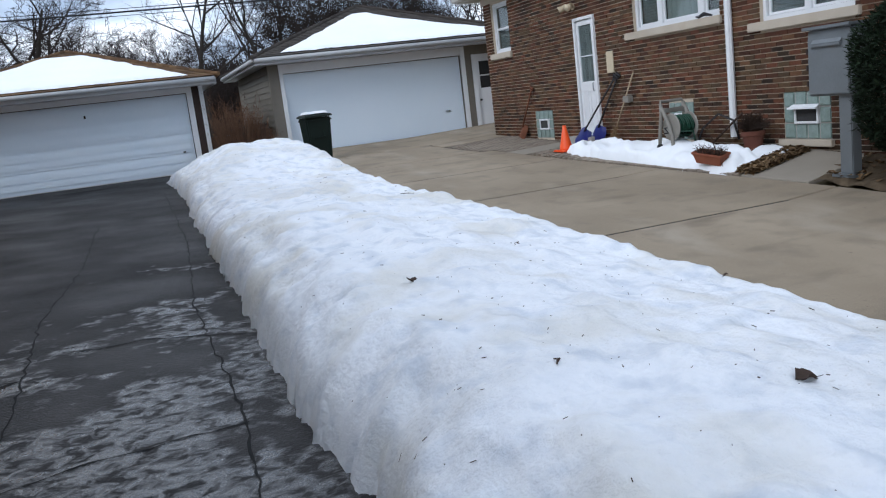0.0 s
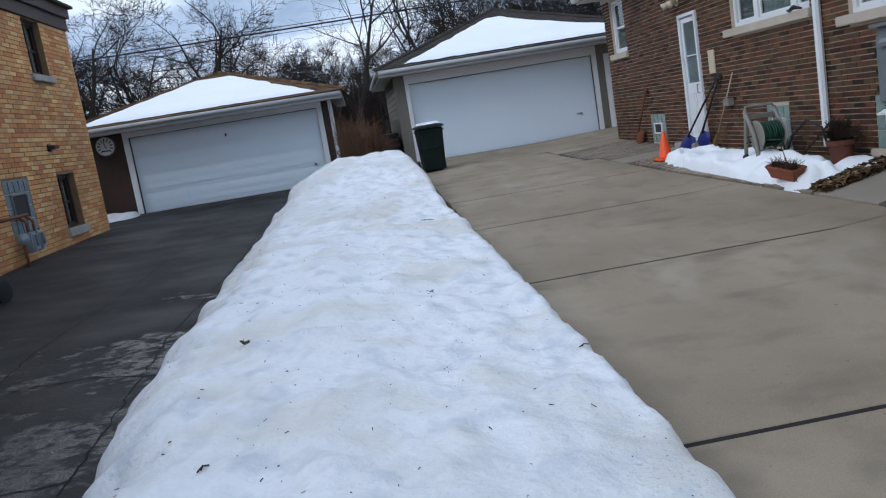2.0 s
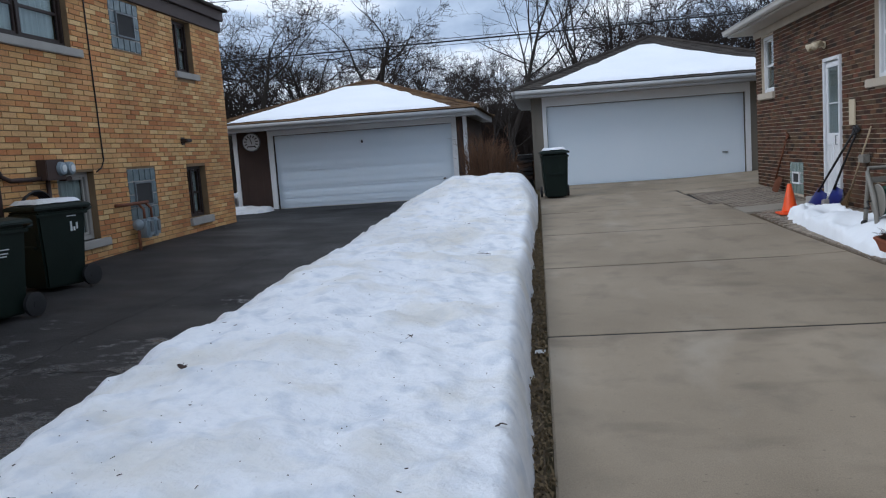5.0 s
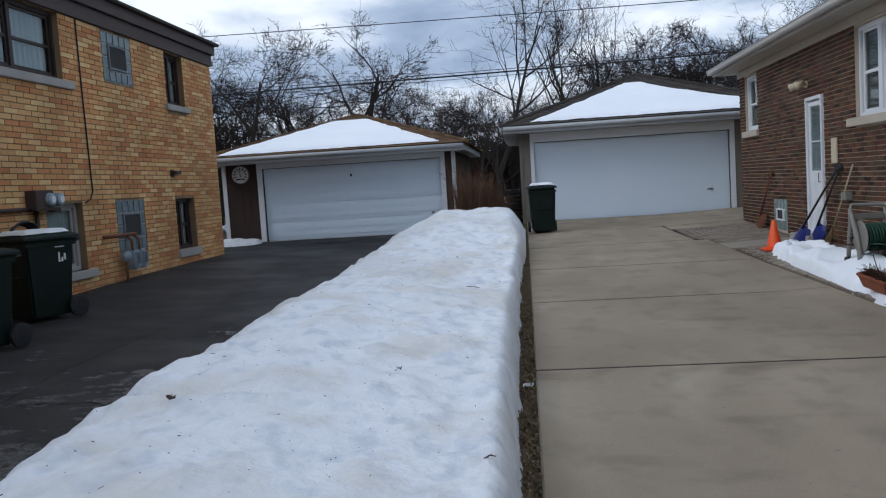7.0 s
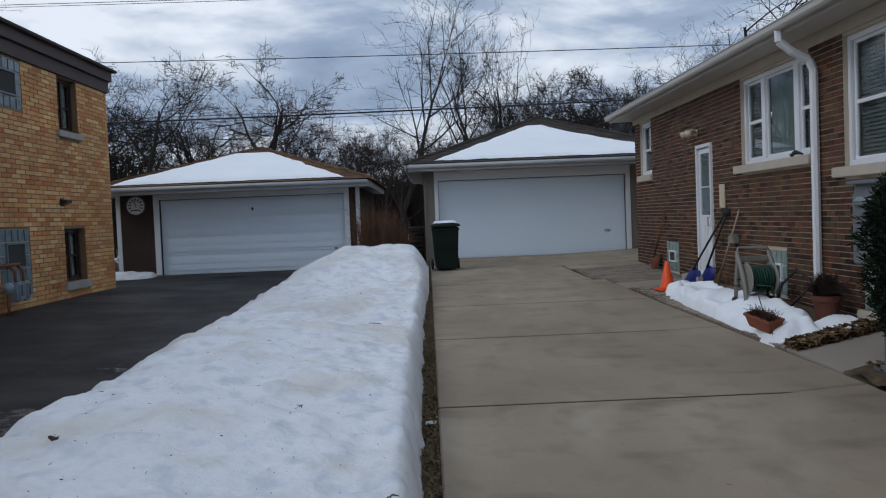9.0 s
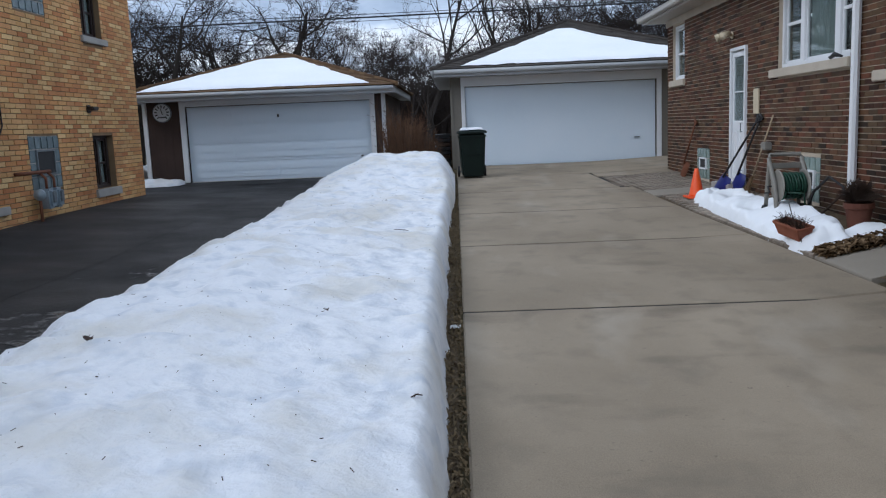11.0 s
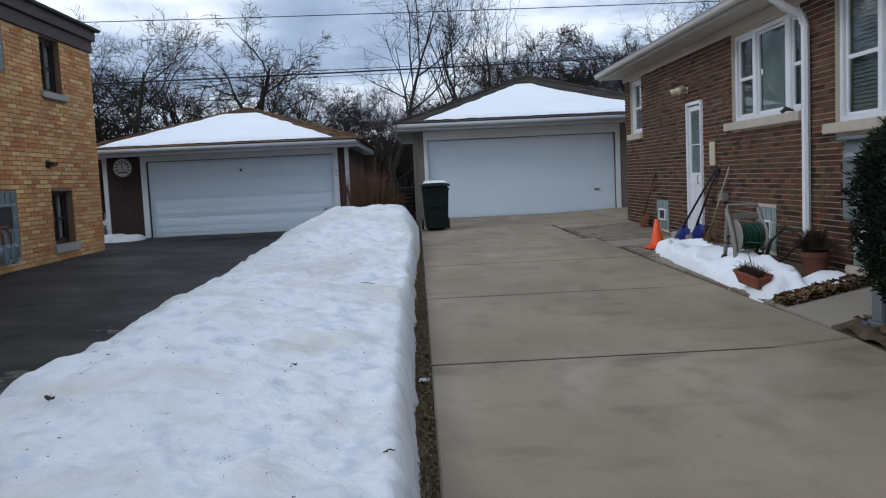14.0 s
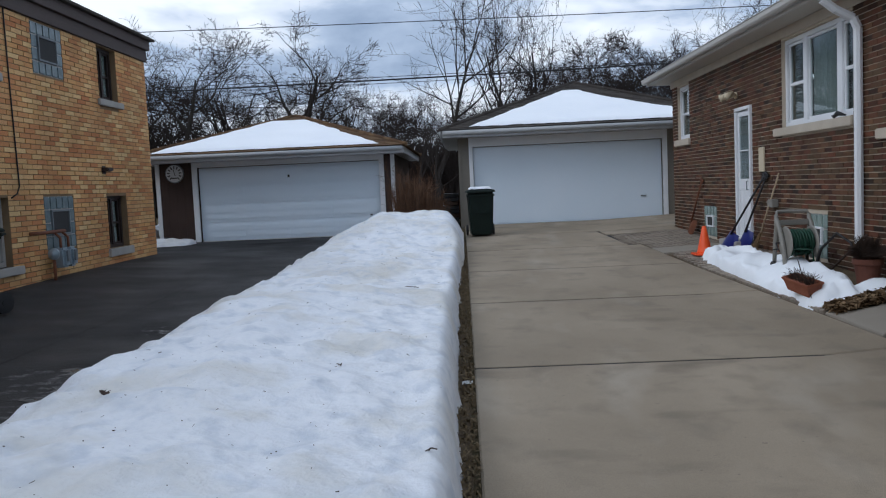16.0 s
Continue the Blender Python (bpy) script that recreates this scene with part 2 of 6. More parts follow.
def snow_material():
    m = surface("snow", (0.76, 0.785, 0.83), (0.89, 0.905, 0.93), 2.6, 0.6, 1.0, 11.0, spec=0.3, contrast=0.2, fine_mix=0.55)
    nt = m.node_tree
    b = nt.nodes["Principled BSDF"]
    nt.nodes["Bump"].inputs["Distance"].default_value = 0.045
    for n in [n for n in nt.nodes if n.bl_idname == "ShaderNodeTexNoise" and n.inputs["Scale"].default_value > 8]:
        n.inputs["Detail"].default_value, n.inputs["Roughness"].default_value = 9, 0.66
    g = nt.nodes.new("ShaderNodeNewGeometry")
    d1 = nt.nodes.new("ShaderNodeTexNoise")
    d1.inputs["Scale"].default_value, d1.inputs["Detail"].default_value = 0.75, 6
    d2 = nt.nodes.new("ShaderNodeTexNoise")
    d2.inputs["Scale"].default_value, d2.inputs["Detail"].default_value = 48.0, 4
    for d in (d1, d2):
        nt.links.new(g.outputs["Position"], d.inputs["Vector"])
    r1 = nt.nodes.new("ShaderNodeMapRange")
    r1.inputs[1].default_value, r1.inputs[2].default_value = 0.46, 0.68
    r1.inputs[4].default_value = 0.6
    nt.links.new(d1.outputs["Fac"], r1.inputs[0])
    r2 = nt.nodes.new("ShaderNodeMapRange")
    r2.inputs[1].default_value, r2.inputs[2].default_value = 0.60, 0.70
    r2.inputs[4].default_value = 0.9
    nt.links.new(d2.outputs["Fac"], r2.inputs[0])
    old = b.inputs["Base Color"].links[0].from_socket
    m1 = nt.nodes.new("ShaderNodeMix")
    m1.data_type = "RGBA"
    m1.inputs[7].default_value = (0.60, 0.585, 0.54, 1)
    nt.links.new(r1.outputs[0], m1.inputs[0])
    nt.links.new(old, m1.inputs[6])
    mm = nt.nodes.new("ShaderNodeMath")
    mm.operation = "MULTIPLY"
    nt.links.new(r1.outputs[0], mm.inputs[0])
    nt.links.new(r2.outputs[0], mm.inputs[1])
    m2 = nt.nodes.new("ShaderNodeMix")
    m2.data_type = "RGBA"
    m2.inputs[7].default_value = (0.22, 0.19, 0.15, 1)
    nt.links.new(mm.outputs[0], m2.inputs[0])
    nt.links.new(m1.outputs[2], m2.inputs[6])
    nt.links.new(m2.outputs[2], b.inputs["Base Color"])
    return m


def blotched(m, colour, scale, lo, hi, strength, stretch=(1, 1, 1)):
    """Blots of another colour over a material: stains, and on the snow also painted shade."""
    nt = m.node_tree
    b = nt.nodes["Principled BSDF"]
    g = nt.nodes.new("ShaderNodeNewGeometry")
    mp = nt.nodes.new("ShaderNodeMapping")
    mp.inputs["Scale"].default_value = stretch
    nt.links.new(g.outputs["Position"], mp.inputs[0])
    n = nt.nodes.new("ShaderNodeTexNoise")
    n.inputs["Scale"].default_value, n.inputs["Detail"].default_value = scale, 6
    nt.links.new(mp.outputs[0], n.inputs["Vector"])
    r = nt.nodes.new("ShaderNodeMapRange")
    r.inputs[1].default_value, r.inputs[2].default_value, r.inputs[4].default_value = lo, hi, strength
    nt.links.new(n.outputs["Fac"], r.inputs[0])
    old = b.inputs["Base Color"].links[0].from_socket
    mx = nt.nodes.new("ShaderNodeMix")
    mx.data_type = "RGBA"
    mx.inputs[7].default_value = (*colour, 1)
    nt.links.new(r.outputs[0], mx.inputs[0])
    nt.links.new(old, mx.inputs[6])
    nt.links.new(mx.outputs[2], b.inputs["Base Color"])
    return m


MAT = dict(
    asphalt=blotched(asphalt_material(), (0.075, 0.075, 0.08), 45.0, 0.58, 0.66, 0.35, (0.9, 1.2, 1)),
    # the two bluish blots paint shade into the snow; the tan one is dirt
    snow=blotched(blotched(blotched(snow_material(), (0.62, 0.66, 0.72), 26.0, 0.52, 0.72, 0.25), (0.47, 0.53, 0.62), 5.5, 0.50, 0.70, 0.55, (1, 0.8, 1)), (0.66, 0.63, 0.55), 1.6, 0.50, 0.66, 0.5),
    roof_snow=surface("roof_snow", (0.82, 0.85, 0.89), (0.90, 0.92, 0.94), 0.8, 0.6, 0.2, 14.0),
    concrete=blotched(blotched(blotched(blotched(surface("concrete", (0.212, 0.172, 0.122), (0.350, 0.290, 0.214), 0.7, 0.85, 0.35, 140.0, spec=0.2, contrast=0.17, fine_mix=0.35, stretch=(1, 0.7, 1)), (0.13, 0.108, 0.08), 1.3, 0.57, 0.72, 0.55, (0.6, 1.4, 1)), (0.42, 0.37, 0.30), 1.0, 0.56, 0.75, 0.5, (1.2, 0.5, 1)), (0.09, 0.075, 0.055), 21.0, 0.68, 0.76, 0.5), (0.15, 0.128, 0.098), 2.6, 0.52, 0.72, 0.45, (1.0, 0.8, 1)),
    walk=surface("walk_concrete", (0.21, 0.185, 0.15), (0.32, 0.285, 0.235), 0.9, 0.85, 0.3, 150.0, spec=0.2),
    soil=surface("soil", (0.045, 0.033, 0.022), (0.14, 0.106, 0.068), 6.0, 0.95, 1.0, 70.0, spec=0.1),
    joint=surface("joint_filler", (0.008, 0.007, 0.006), (0.02, 0.018, 0.016), 8.0, 0.9, 0.2, 90.0),
    crack=surface("crack_tar", (0.004, 0.004, 0.004), (0.010, 0.010, 0.010), 8.0, 0.95, 0.2, 90.0),
    mortar_r=surface("grey_mortar", (0.44, 0.375, 0.285), (0.62, 0.54, 0.43), 2.5, 0.9, 0.4, 120.0, spec=0.2),
    # tan mortar, darkened to carry the shadow in the raked joints
    mortar_y=surface("tan_mortar", (0.16, 0.105, 0.058), (0.27, 0.19, 0.11), 2.5, 0.9, 0.4, 120.0, spec=0.2),
    brick_r=pieces("red_brown_brick", [(0.034, 0.016, 0.010), (0.133, 0.050, 0.026), (0.065, 0.041, 0.023), (0.141, 0.071, 0.035), (0.074, 0.029, 0.016), (0.105, 0.065, 0.033), (0.022, 0.014, 0.009), (0.094, 0.038, 0.020)]),
    brick_y=pieces("buff_brick", [(0.52, 0.29, 0.115), (0.60, 0.38, 0.165), (0.50, 0.225, 0.09), (0.68, 0.47, 0.22), (0.54, 0.285, 0.115), (0.46, 0.19, 0.075), (0.62, 0.36, 0.14)]),
    paver=pieces("grey_paver", [(0.20, 0.17, 0.135), (0.29, 0.245, 0.195), (0.24, 0.195, 0.155), (0.32, 0.275, 0.22)]),
    stone=surface("limestone_sill", (0.42, 0.36, 0.28), (0.56, 0.50, 0.41), 3.0, 0.8, 0.25, 90.0),
    grey_stone=surface("grey_sill", (0.28, 0.27, 0.25), (0.40, 0.38, 0.35), 3.0, 0.8, 0.25, 90.0),
    white=surface("white_paint", (0.70, 0.72, 0.74), (0.82, 0.83, 0.84), 1.2, 0.5, 0.06, 60.0),
    gutter=surface("gutter_paint", (0.44, 0.42, 0.39), (0.54, 0.52, 0.48), 1.2, 0.5, 0.1, 30.0, stretch=(1, 0.3, 1)),
    eave=surface("eave_paint", (0.40, 0.415, 0.43), (0.50, 0.51, 0.52), 1.0, 0.5, 0.08, 40.0, stretch=(0.3, 1, 1)),
    soffit=surface("soffit_paint", (0.43, 0.40, 0.35), (0.53, 0.495, 0.435), 0.8, 0.6, 0.06, 60.0),
    door_panel=surface("garage_door_paint", (0.71, 0.81, 0.90), (0.78, 0.86, 0.94), 0.7, 0.5, 0.08, 50.0),
    brown=surface("brown_siding", (0.030, 0.017, 0.013), (0.055, 0.032, 0.025), 2.0, 0.65, 0.2, 50.0),
    fascia=surface("brown_fascia", (0.040, 0.026, 0.022), (0.075, 0.052, 0.044), 2.0, 0.6, 0.2, 40.0, stretch=(1, 0.15, 1)),
    tan=surface("tan_siding", (0.15, 0.135, 0.11), (0.215, 0.195, 0.16), 1.5, 0.6, 0.1, 40.0),
    shingle_b=pieces("brown_shingle", [(0.085, 0.052, 0.030), (0.15, 0.09, 0.045), (0.11, 0.065, 0.036), (0.17, 0.11, 0.055)], 0.95, 30.0),
    shingle_g=pieces("grey_shingle", [(0.040, 0.034, 0.029), (0.068, 0.058, 0.050), (0.052, 0.045, 0.039)], 0.95, 30.0),
    dark_frame=surface("dark_bronze_frame", (0.022, 0.014, 0.012), (0.04, 0.026, 0.022), 4.0, 0.5, 0.1, 40.0),
    steel=surface("grey_steel", (0.145, 0.16, 0.17), (0.205, 0.225, 0.24), 2.0, 0.45, 0.06, 60.0, metal=0.2),
    glass=clear_glass("window_glass"),
    # near-black in place of the shade inside unlit rooms
    unlit_room=surface("painted_room_gloom", (0.03, 0.03, 0.03), (0.05, 0.05, 0.05), 2.0, 0.9, 0.1, 20.0),
    curtain=surface("curtain_cloth", (0.52, 0.54, 0.54), (0.66, 0.67, 0.66), 2.0, 0.9, 0.2, 40.0),
    shade=surface("grey_green_shade", (0.25, 0.28, 0.27), (0.36, 0.39, 0.37), 2.0, 0.9, 0.2, 40.0),
    blind=surface("window_blind", (0.17, 0.18, 0.18), (0.25, 0.26, 0.25), 2.0, 0.8, 0.1, 40.0),
    block=surface("glass_block", (0.16, 0.22, 0.20), (0.30, 0.38, 0.35), 14.0, 0.12, 0.5, 70.0, spec=0.7),
    block_b=surface("blue_glass_block", (0.09, 0.12, 0.13), (0.20, 0.25, 0.26), 8.0, 0.15, 0.5, 70.0, spec=0.7),
    bin=surface("dark_green_plastic", (0.004, 0.009, 0.007), (0.009, 0.017, 0.013), 3.0, 0.5, 0.08, 90.0, spec=0.2),
    black=surface("black_rubber", (0.010, 0.010, 0.011), (0.022, 0.022, 0.024), 5.0, 0.6, 0.15, 90.0),
    print_white=surface("white_print", (0.60, 0.62, 0.62), (0.72, 0.73, 0.73), 5.0, 0.6, 0.05, 60.0),
    cone=surface("orange_plastic", (0.80, 0.085, 0.012), (0.92, 0.12, 0.02), 4.0, 0.42, 0.06, 60.0),
    blue=surface("blue_plastic", (0.010, 0.016, 0.12), (0.016, 0.026, 0.19), 4.0, 0.4, 0.06, 60.0),
    wood=surface("pale_wood_handle", (0.36, 0.27, 0.17), (0.50, 0.40, 0.27), 6.0, 0.7, 0.15, 60.0),
    rust=surface("rusty_metal", (0.10, 0.035, 0.018), (0.20, 0.075, 0.035), 9.0, 0.8, 0.3, 90.0),
    reel=surface("taupe_plastic", (0.20, 0.19, 0.165), (0.28, 0.265, 0.235), 3.0, 0.5, 0.06, 60.0),
    hose=surface("green_hose", (0.006, 0.034, 0.019), (0.011, 0.056, 0.031), 8.0, 0.45, 0.1, 60.0),
    terracotta=surface("terracotta", (0.20, 0.062, 0.034), (0.31, 0.11, 0.058), 6.0, 0.8, 0.2, 70.0),
    pot=surface("dark_terracotta", (0.085, 0.030, 0.019), (0.15, 0.055, 0.033), 6.0, 0.85, 0.2, 70.0),
    straw=pieces("dead_leaves", [(0.07, 0.042, 0.022), (0.19, 0.12, 0.06), (0.12, 0.075, 0.036), (0.29, 0.20, 0.11)], 0.9),
    dead_grass=pieces("dead_grass_blades", [(0.075, 0.053, 0.030), (0.16, 0.115, 0.062), (0.115, 0.082, 0.044), (0.23, 0.175, 0.10)], 0.95),
    stem=surface("dark_stems", (0.030, 0.019, 0.014), (0.07, 0.045, 0.032), 9.0, 0.9, 0.2, 60.0),
    bark=surface("grey_bark", (0.023, 0.020, 0.017), (0.057, 0.049, 0.043), 5.0, 0.95, 0.6, 50.0, spec=0.1, stretch=(1, 1, 0.25)),
    twig=surface("bare_twigs", (0.023, 0.018, 0.017), (0.047, 0.038, 0.033), 3.0, 0.95, 0.2, 40.0, spec=0.1),
    hedge=pieces("red_brown_twigs", [(0.075, 0.041, 0.024), (0.15, 0.082, 0.046), (0.105, 0.058, 0.034)], 0.9),
    yew=pieces("dark_green_needles", [(0.006, 0.012, 0.006), (0.009, 0.019, 0.008), (0.015, 0.028, 0.012), (0.007, 0.015, 0.006)], 0.95),
    fence=pieces("weathered_fence_board", [(0.07, 0.036, 0.02), (0.10, 0.052, 0.03), (0.085, 0.044, 0.025)], 0.9),
    gas=surface("gas_meter_paint", (0.22, 0.27, 0.31), (0.32, 0.38, 0.42), 5.0, 0.45, 0.08, 60.0, metal=0.2),
    pipe=surface("dark_pipe", (0.035, 0.020, 0.016), (0.06, 0.036, 0.028), 5.0, 0.6, 0.15, 60.0),
    cable=surface("black_cable", (0.008, 0.008, 0.009), (0.016, 0.016, 0.017), 5.0, 0.6, 0.05, 60.0),
    plate=surface("cream_plate", (0.52, 0.44, 0.30), (0.62, 0.54, 0.39), 3.0, 0.6, 0.08, 60.0),
    pinkbrick=surface("far_house_wall", (0.10, 0.075, 0.06), (0.16, 0.12, 0.10), 1.0, 0.9, 0.2, 8.0),
    earth=surface("winter_lawn", (0.075, 0.062, 0.036), (0.15, 0.125, 0.075), 0.8, 0.95, 0.5, 30.0, spec=0.1),
)


# ---- mesh helpers ----
class Shape:
    """Collects faces and makes one mesh of them."""

    def __init__(self):
        self.v, self.f = [], []

    def quad(self, *pts):
        n = len(self.v)
        self.v += [tuple(p) for p in pts]
        self.f.append(tuple(range(n, n + len(pts))))
        return self

    def box(self, x0, x1, y0, y1, z0, z1, back=True):
        n = len(self.v)
        self.v += [(x, y, z) for z in (z0, z1) for y in (y0, y1) for x in (x0, x1)]
        self.f += [tuple(n + i for i in q) for q in ((0, 2, 3, 1), (4, 5, 7, 6), (0, 1, 5, 4), (2, 6, 7, 3), (0, 4, 6, 2), (1, 3, 7, 5))]
        return self

    def tube(self, pts, radii, n=6, cap=True):
        base = len(self.v)
        pts = [Vector(p) for p in pts]
        if isinstance(radii, (int, float)):
            radii = [radii] * len(pts)
        for i, p in enumerate(pts):
            d = (pts[min(i + 1, len(pts) - 1)] - pts[max(i - 1, 0)]).normalized()
            up = Vector((0, 0, 1)) if abs(d.z) < 0.9 else Vector((1, 0, 0))
            a = d.cross(up).normalized()
            b = d.cross(a)
            for k in range(n):
                t = math.tau * k / n
                self.v.append(tuple(p + (a * math.cos(t) + b * math.sin(t)) * radii[i]))
        for i in range(len(pts) - 1):
            for k in range(n):
                q = base + i * n
                self.f.append((q + k, q + (k + 1) % n, q + n + (k + 1) % n, q + n + k))
        if cap:
            self.f.append(tuple(base + k for k in range(n)))
            e = base + (len(pts) - 1) * n
            self.f.append(tuple(e + k for k in reversed(range(n))))
        return self

    def lathe(self, centre, profile, n=20, axis="z"):
        base = len(self.v)
        c = Vector(centre)
        for r, h in profile:
            for k in range(n):
                t = math.tau * k / n
                p = (r * math.cos(t), r * math.sin(t), h)
                if axis == "x":
                    p = (h, r * math.cos(t), r * math.sin(t))
                elif axis == "y":
                    p = (r * math.cos(t), h, r * math.sin(t))
                self.v.append(tuple(c + Vector(p)))
        for i in range(len(profile) - 1):
            for k in range(n):
                q = base + i * n
                self.f.append((q + k, q + (k + 1) % n, q + n + (k + 1) % n, q + n + k))
        self.f.append(tuple(base + k for k in range(n)))
        e = base + (len(profile) - 1) * n
        self.f.append(tuple(e + k for k in range(n)))
        return self

    def mesh(self, name, material, bevel=0.0, smooth=False):
        me = bpy.data.meshes.new(name)
        me.from_pydata(self.v, [], self.f)
        bm = bmesh.new()
        bm.from_mesh(me)
        if bevel:
            bmesh.ops.bevel(bm, geom=bm.edges[:], offset=bevel, segments=2, affect="EDGES", clamp_overlap=True)
        if len(bm.faces) < 60000:
            bmesh.ops.recalc_face_normals(bm, faces=bm.faces[:])
        bm.to_mesh(me)
        bm.free()
        me.materials.append(MAT[material])
        if smooth:
            for p in me.polygons:
                p.use_smooth = True
        return me


def part(name, shape, material, parent=None, label="", bevel=0.0, smooth=False):
    ob = new(name, shape.mesh(name, material, bevel, smooth))
    if parent is not None:
        ob.parent = parent
    if label:
        ob["label"] = label
    return ob


def thing(name, label, category, group="", kind="", at=(0, 0, 0)):
    ob = new(name)
    ob.empty_display_size = 0.2
    ob.location = at
    return tagged(ob, label, category, group, kind)


def solid(name, shape, material, label, category, group="", kind="", bevel=0.0, smooth=False):
    return tagged(part(name, shape, material, None, "", bevel, smooth), label, category, group, kind)


def pierced(axis, at, depth, u0, u1, z0, z1, holes):
    """A wall in the plane axis = at, going depth further, with openings (ua, ub, za, zb)."""
    s = Shape()
    us = sorted({u0, u1, *(h[0] for h in holes), *(h[1] for h in holes)})
    for a, b in zip(us, us[1:]):
        cuts = sorted((h[2], h[3]) for h in holes if h[0] <= a + 1e-6 and h[1] >= b - 1e-6)
        z = z0
        for za, zb in [*cuts, (z1, z1)]:
            if za > z + 1e-4:
                lo, hi = min(at, at + depth), max(at, at + depth)
                s.box(lo, hi, a, b, z, za) if axis == "x" else s.box(a, b, lo, hi, z, za)
            z = max(z, zb)
    return s


def brick_rows(axis, at, out, u0, u1, z0, z1, holes, length=0.203, high=0.064, gap=0.014, head=None, seed=1):
    """The bricks of a wall in running bond: centre along the wall, height and length of each."""
    rnd = random.Random(seed)
    head = gap if head is None else head
    rows, z, i = [], z0, 0
    while z + high <= z1 + 0.02:
        u = u0 - (0.5 * (length + head) if i % 2 else 0.0)
        while u < u1:
            a, b = max(u, u0), min(u + length, u1)
            for ha, hb, za, zb in holes:
                if za - high < z + 0.004 and z < zb - 0.012 and a < hb and b > ha:
                    if a < ha - 0.01:
                        b = min(b, ha)
                    elif b > hb + 0.01:
                        a = max(a, hb)
                    else:
                        b = a
            if b - a > 0.01:
                rows.append(((a + b) / 2, z + high / 2, b - a, rnd.uniform(0.006, 0.012)))
            u += length + head
        z += high + gap
        i += 1
    return rows


def lay_bricks(rows, axis, at, out, parent, material, near, high=0.064):
    """The 300 bricks of a stretch as parts, the others joined."""
    def brick(s, u, z, ln, proud):
        lo, hi = (at + 0.002, at + out * proud) if out > 0 else (at + out * proud, at - 0.002)
        if axis == "x":
            s.box(min(lo, hi), max(lo, hi), u - ln / 2, u + ln / 2, z - high / 2, z + high / 2)
        else:
            s.box(u - ln / 2, u + ln / 2, min(lo, hi), max(lo, hi), z - high / 2, z + high / 2)
    rest, kept, shared = Shape(), 0, {}
    for u, z, ln, proud in rows:
        if kept < 300 and near(u, z):
            key = round(ln, 2)
            if key not in shared:
                s = Shape()
                if axis == "x":
                    s.box(-0.006, 0.006, -key / 2, key / 2, -high / 2, high / 2)
                else:
                    s.box(-key / 2, key / 2, -0.006, 0.006, -high / 2, high / 2)
                shared[key] = s.mesh("brick", material)
            ob = new("brick", shared[key])
            ob.parent = parent
            off = at + out * (proud - 0.006)
            ob.location = (off, u, z) if axis == "x" else (u, off, z)
            kept += 1
        else:
            brick(rest, u, z, ln, proud)
    ob = part("brickwork", rest, material, parent)
    ob["kind"] = "stuff"
    return ob


# ---- ground ----
def sheet(xs, ys, zf):
    s = Shape()
    nx = len(xs)
    s.v = [(x, y, zf(x, y)) for y in ys for x in xs]
    s.f = [(j * nx + i, j * nx + i + 1, (j + 1) * nx + i + 1, (j + 1) * nx + i) for j in range(len(ys) - 1) for i in range(nx - 1)]
    return s


gx = [-900, -300, -100, -40, -20, -12, -9, -7.5] + [-6.6 + 0.3 * i for i in range(13)] + [-2.8, -2.2, -1.6, -1.0, -0.6, -0.3, 0, 1, 2, 3, 3.45, 4, 4.6, 6, 9, 14, 30, 100, 300, 900]
gy = [-900, -300, -100, -40, -20] + [-14 + 0.8 * i for i in range(36)] + [16, 20, 30, 60, 150, 400, 900]
solid("ground", sheet(gx, gy, lambda x, y: lot_z(x, y) - 0.06), "earth", "dead brown winter lawn and bare soil", "ground", kind="structure", smooth=True)

# asphalt driveway
ax = [-9.5, -8.5, -7.5] + [-6.62 + 0.2 * i for i in range(21)]
ay = [-14 + 0.35 * i for i in range(81)] + [14.2]
asphalt = solid("driveway_asphalt", sheet(ax, ay, lambda x, y: asph_z(x, y) + 0.012 * n3(x * 0.6, y * 0.5)), "asphalt", "black sealed asphalt driveway, cracked, its worn damp patches towards the street greyed with painted sky reflection", "driveway", kind="structure", smooth=True)


def ribbon(pts, w, zf, lift, seed):
    rnd = random.Random(seed)
    s, line = Shape(), []
    for (xa, ya), (xb, yb) in zip(pts, pts[1:]):
        n = max(2, int(math.hypot(xb - xa, yb - ya) / 0.09))
        line += [(xa + (xb - xa) * i / n, ya + (yb - ya) * i / n) for i in range(n)]
    line.append(pts[-1])
    prev = None
    for i, (x, y) in enumerate(line):
        a, b = line[max(i - 1, 0)], line[min(i + 1, len(line) - 1)]
        d = Vector((b[0] - a[0], b[1] - a[1])).normalized()
        o = rnd.uniform(-0.018, 0.018)
        h = w * rnd.uniform(0.25, 1.0)
        c = Vector((x, y)) + Vector((-d.y, d.x)) * o
        l, r = c + Vector((-d.y, d.x)) * h, c - Vector((-d.y, d.x)) * h
        cur = [(q.x, q.y, zf(q.x, q.y) + lift) for q in (l, r)]
        if prev:
            s.quad(prev[0], prev[1], cur[1], cur[0])
        prev = cur
    return s


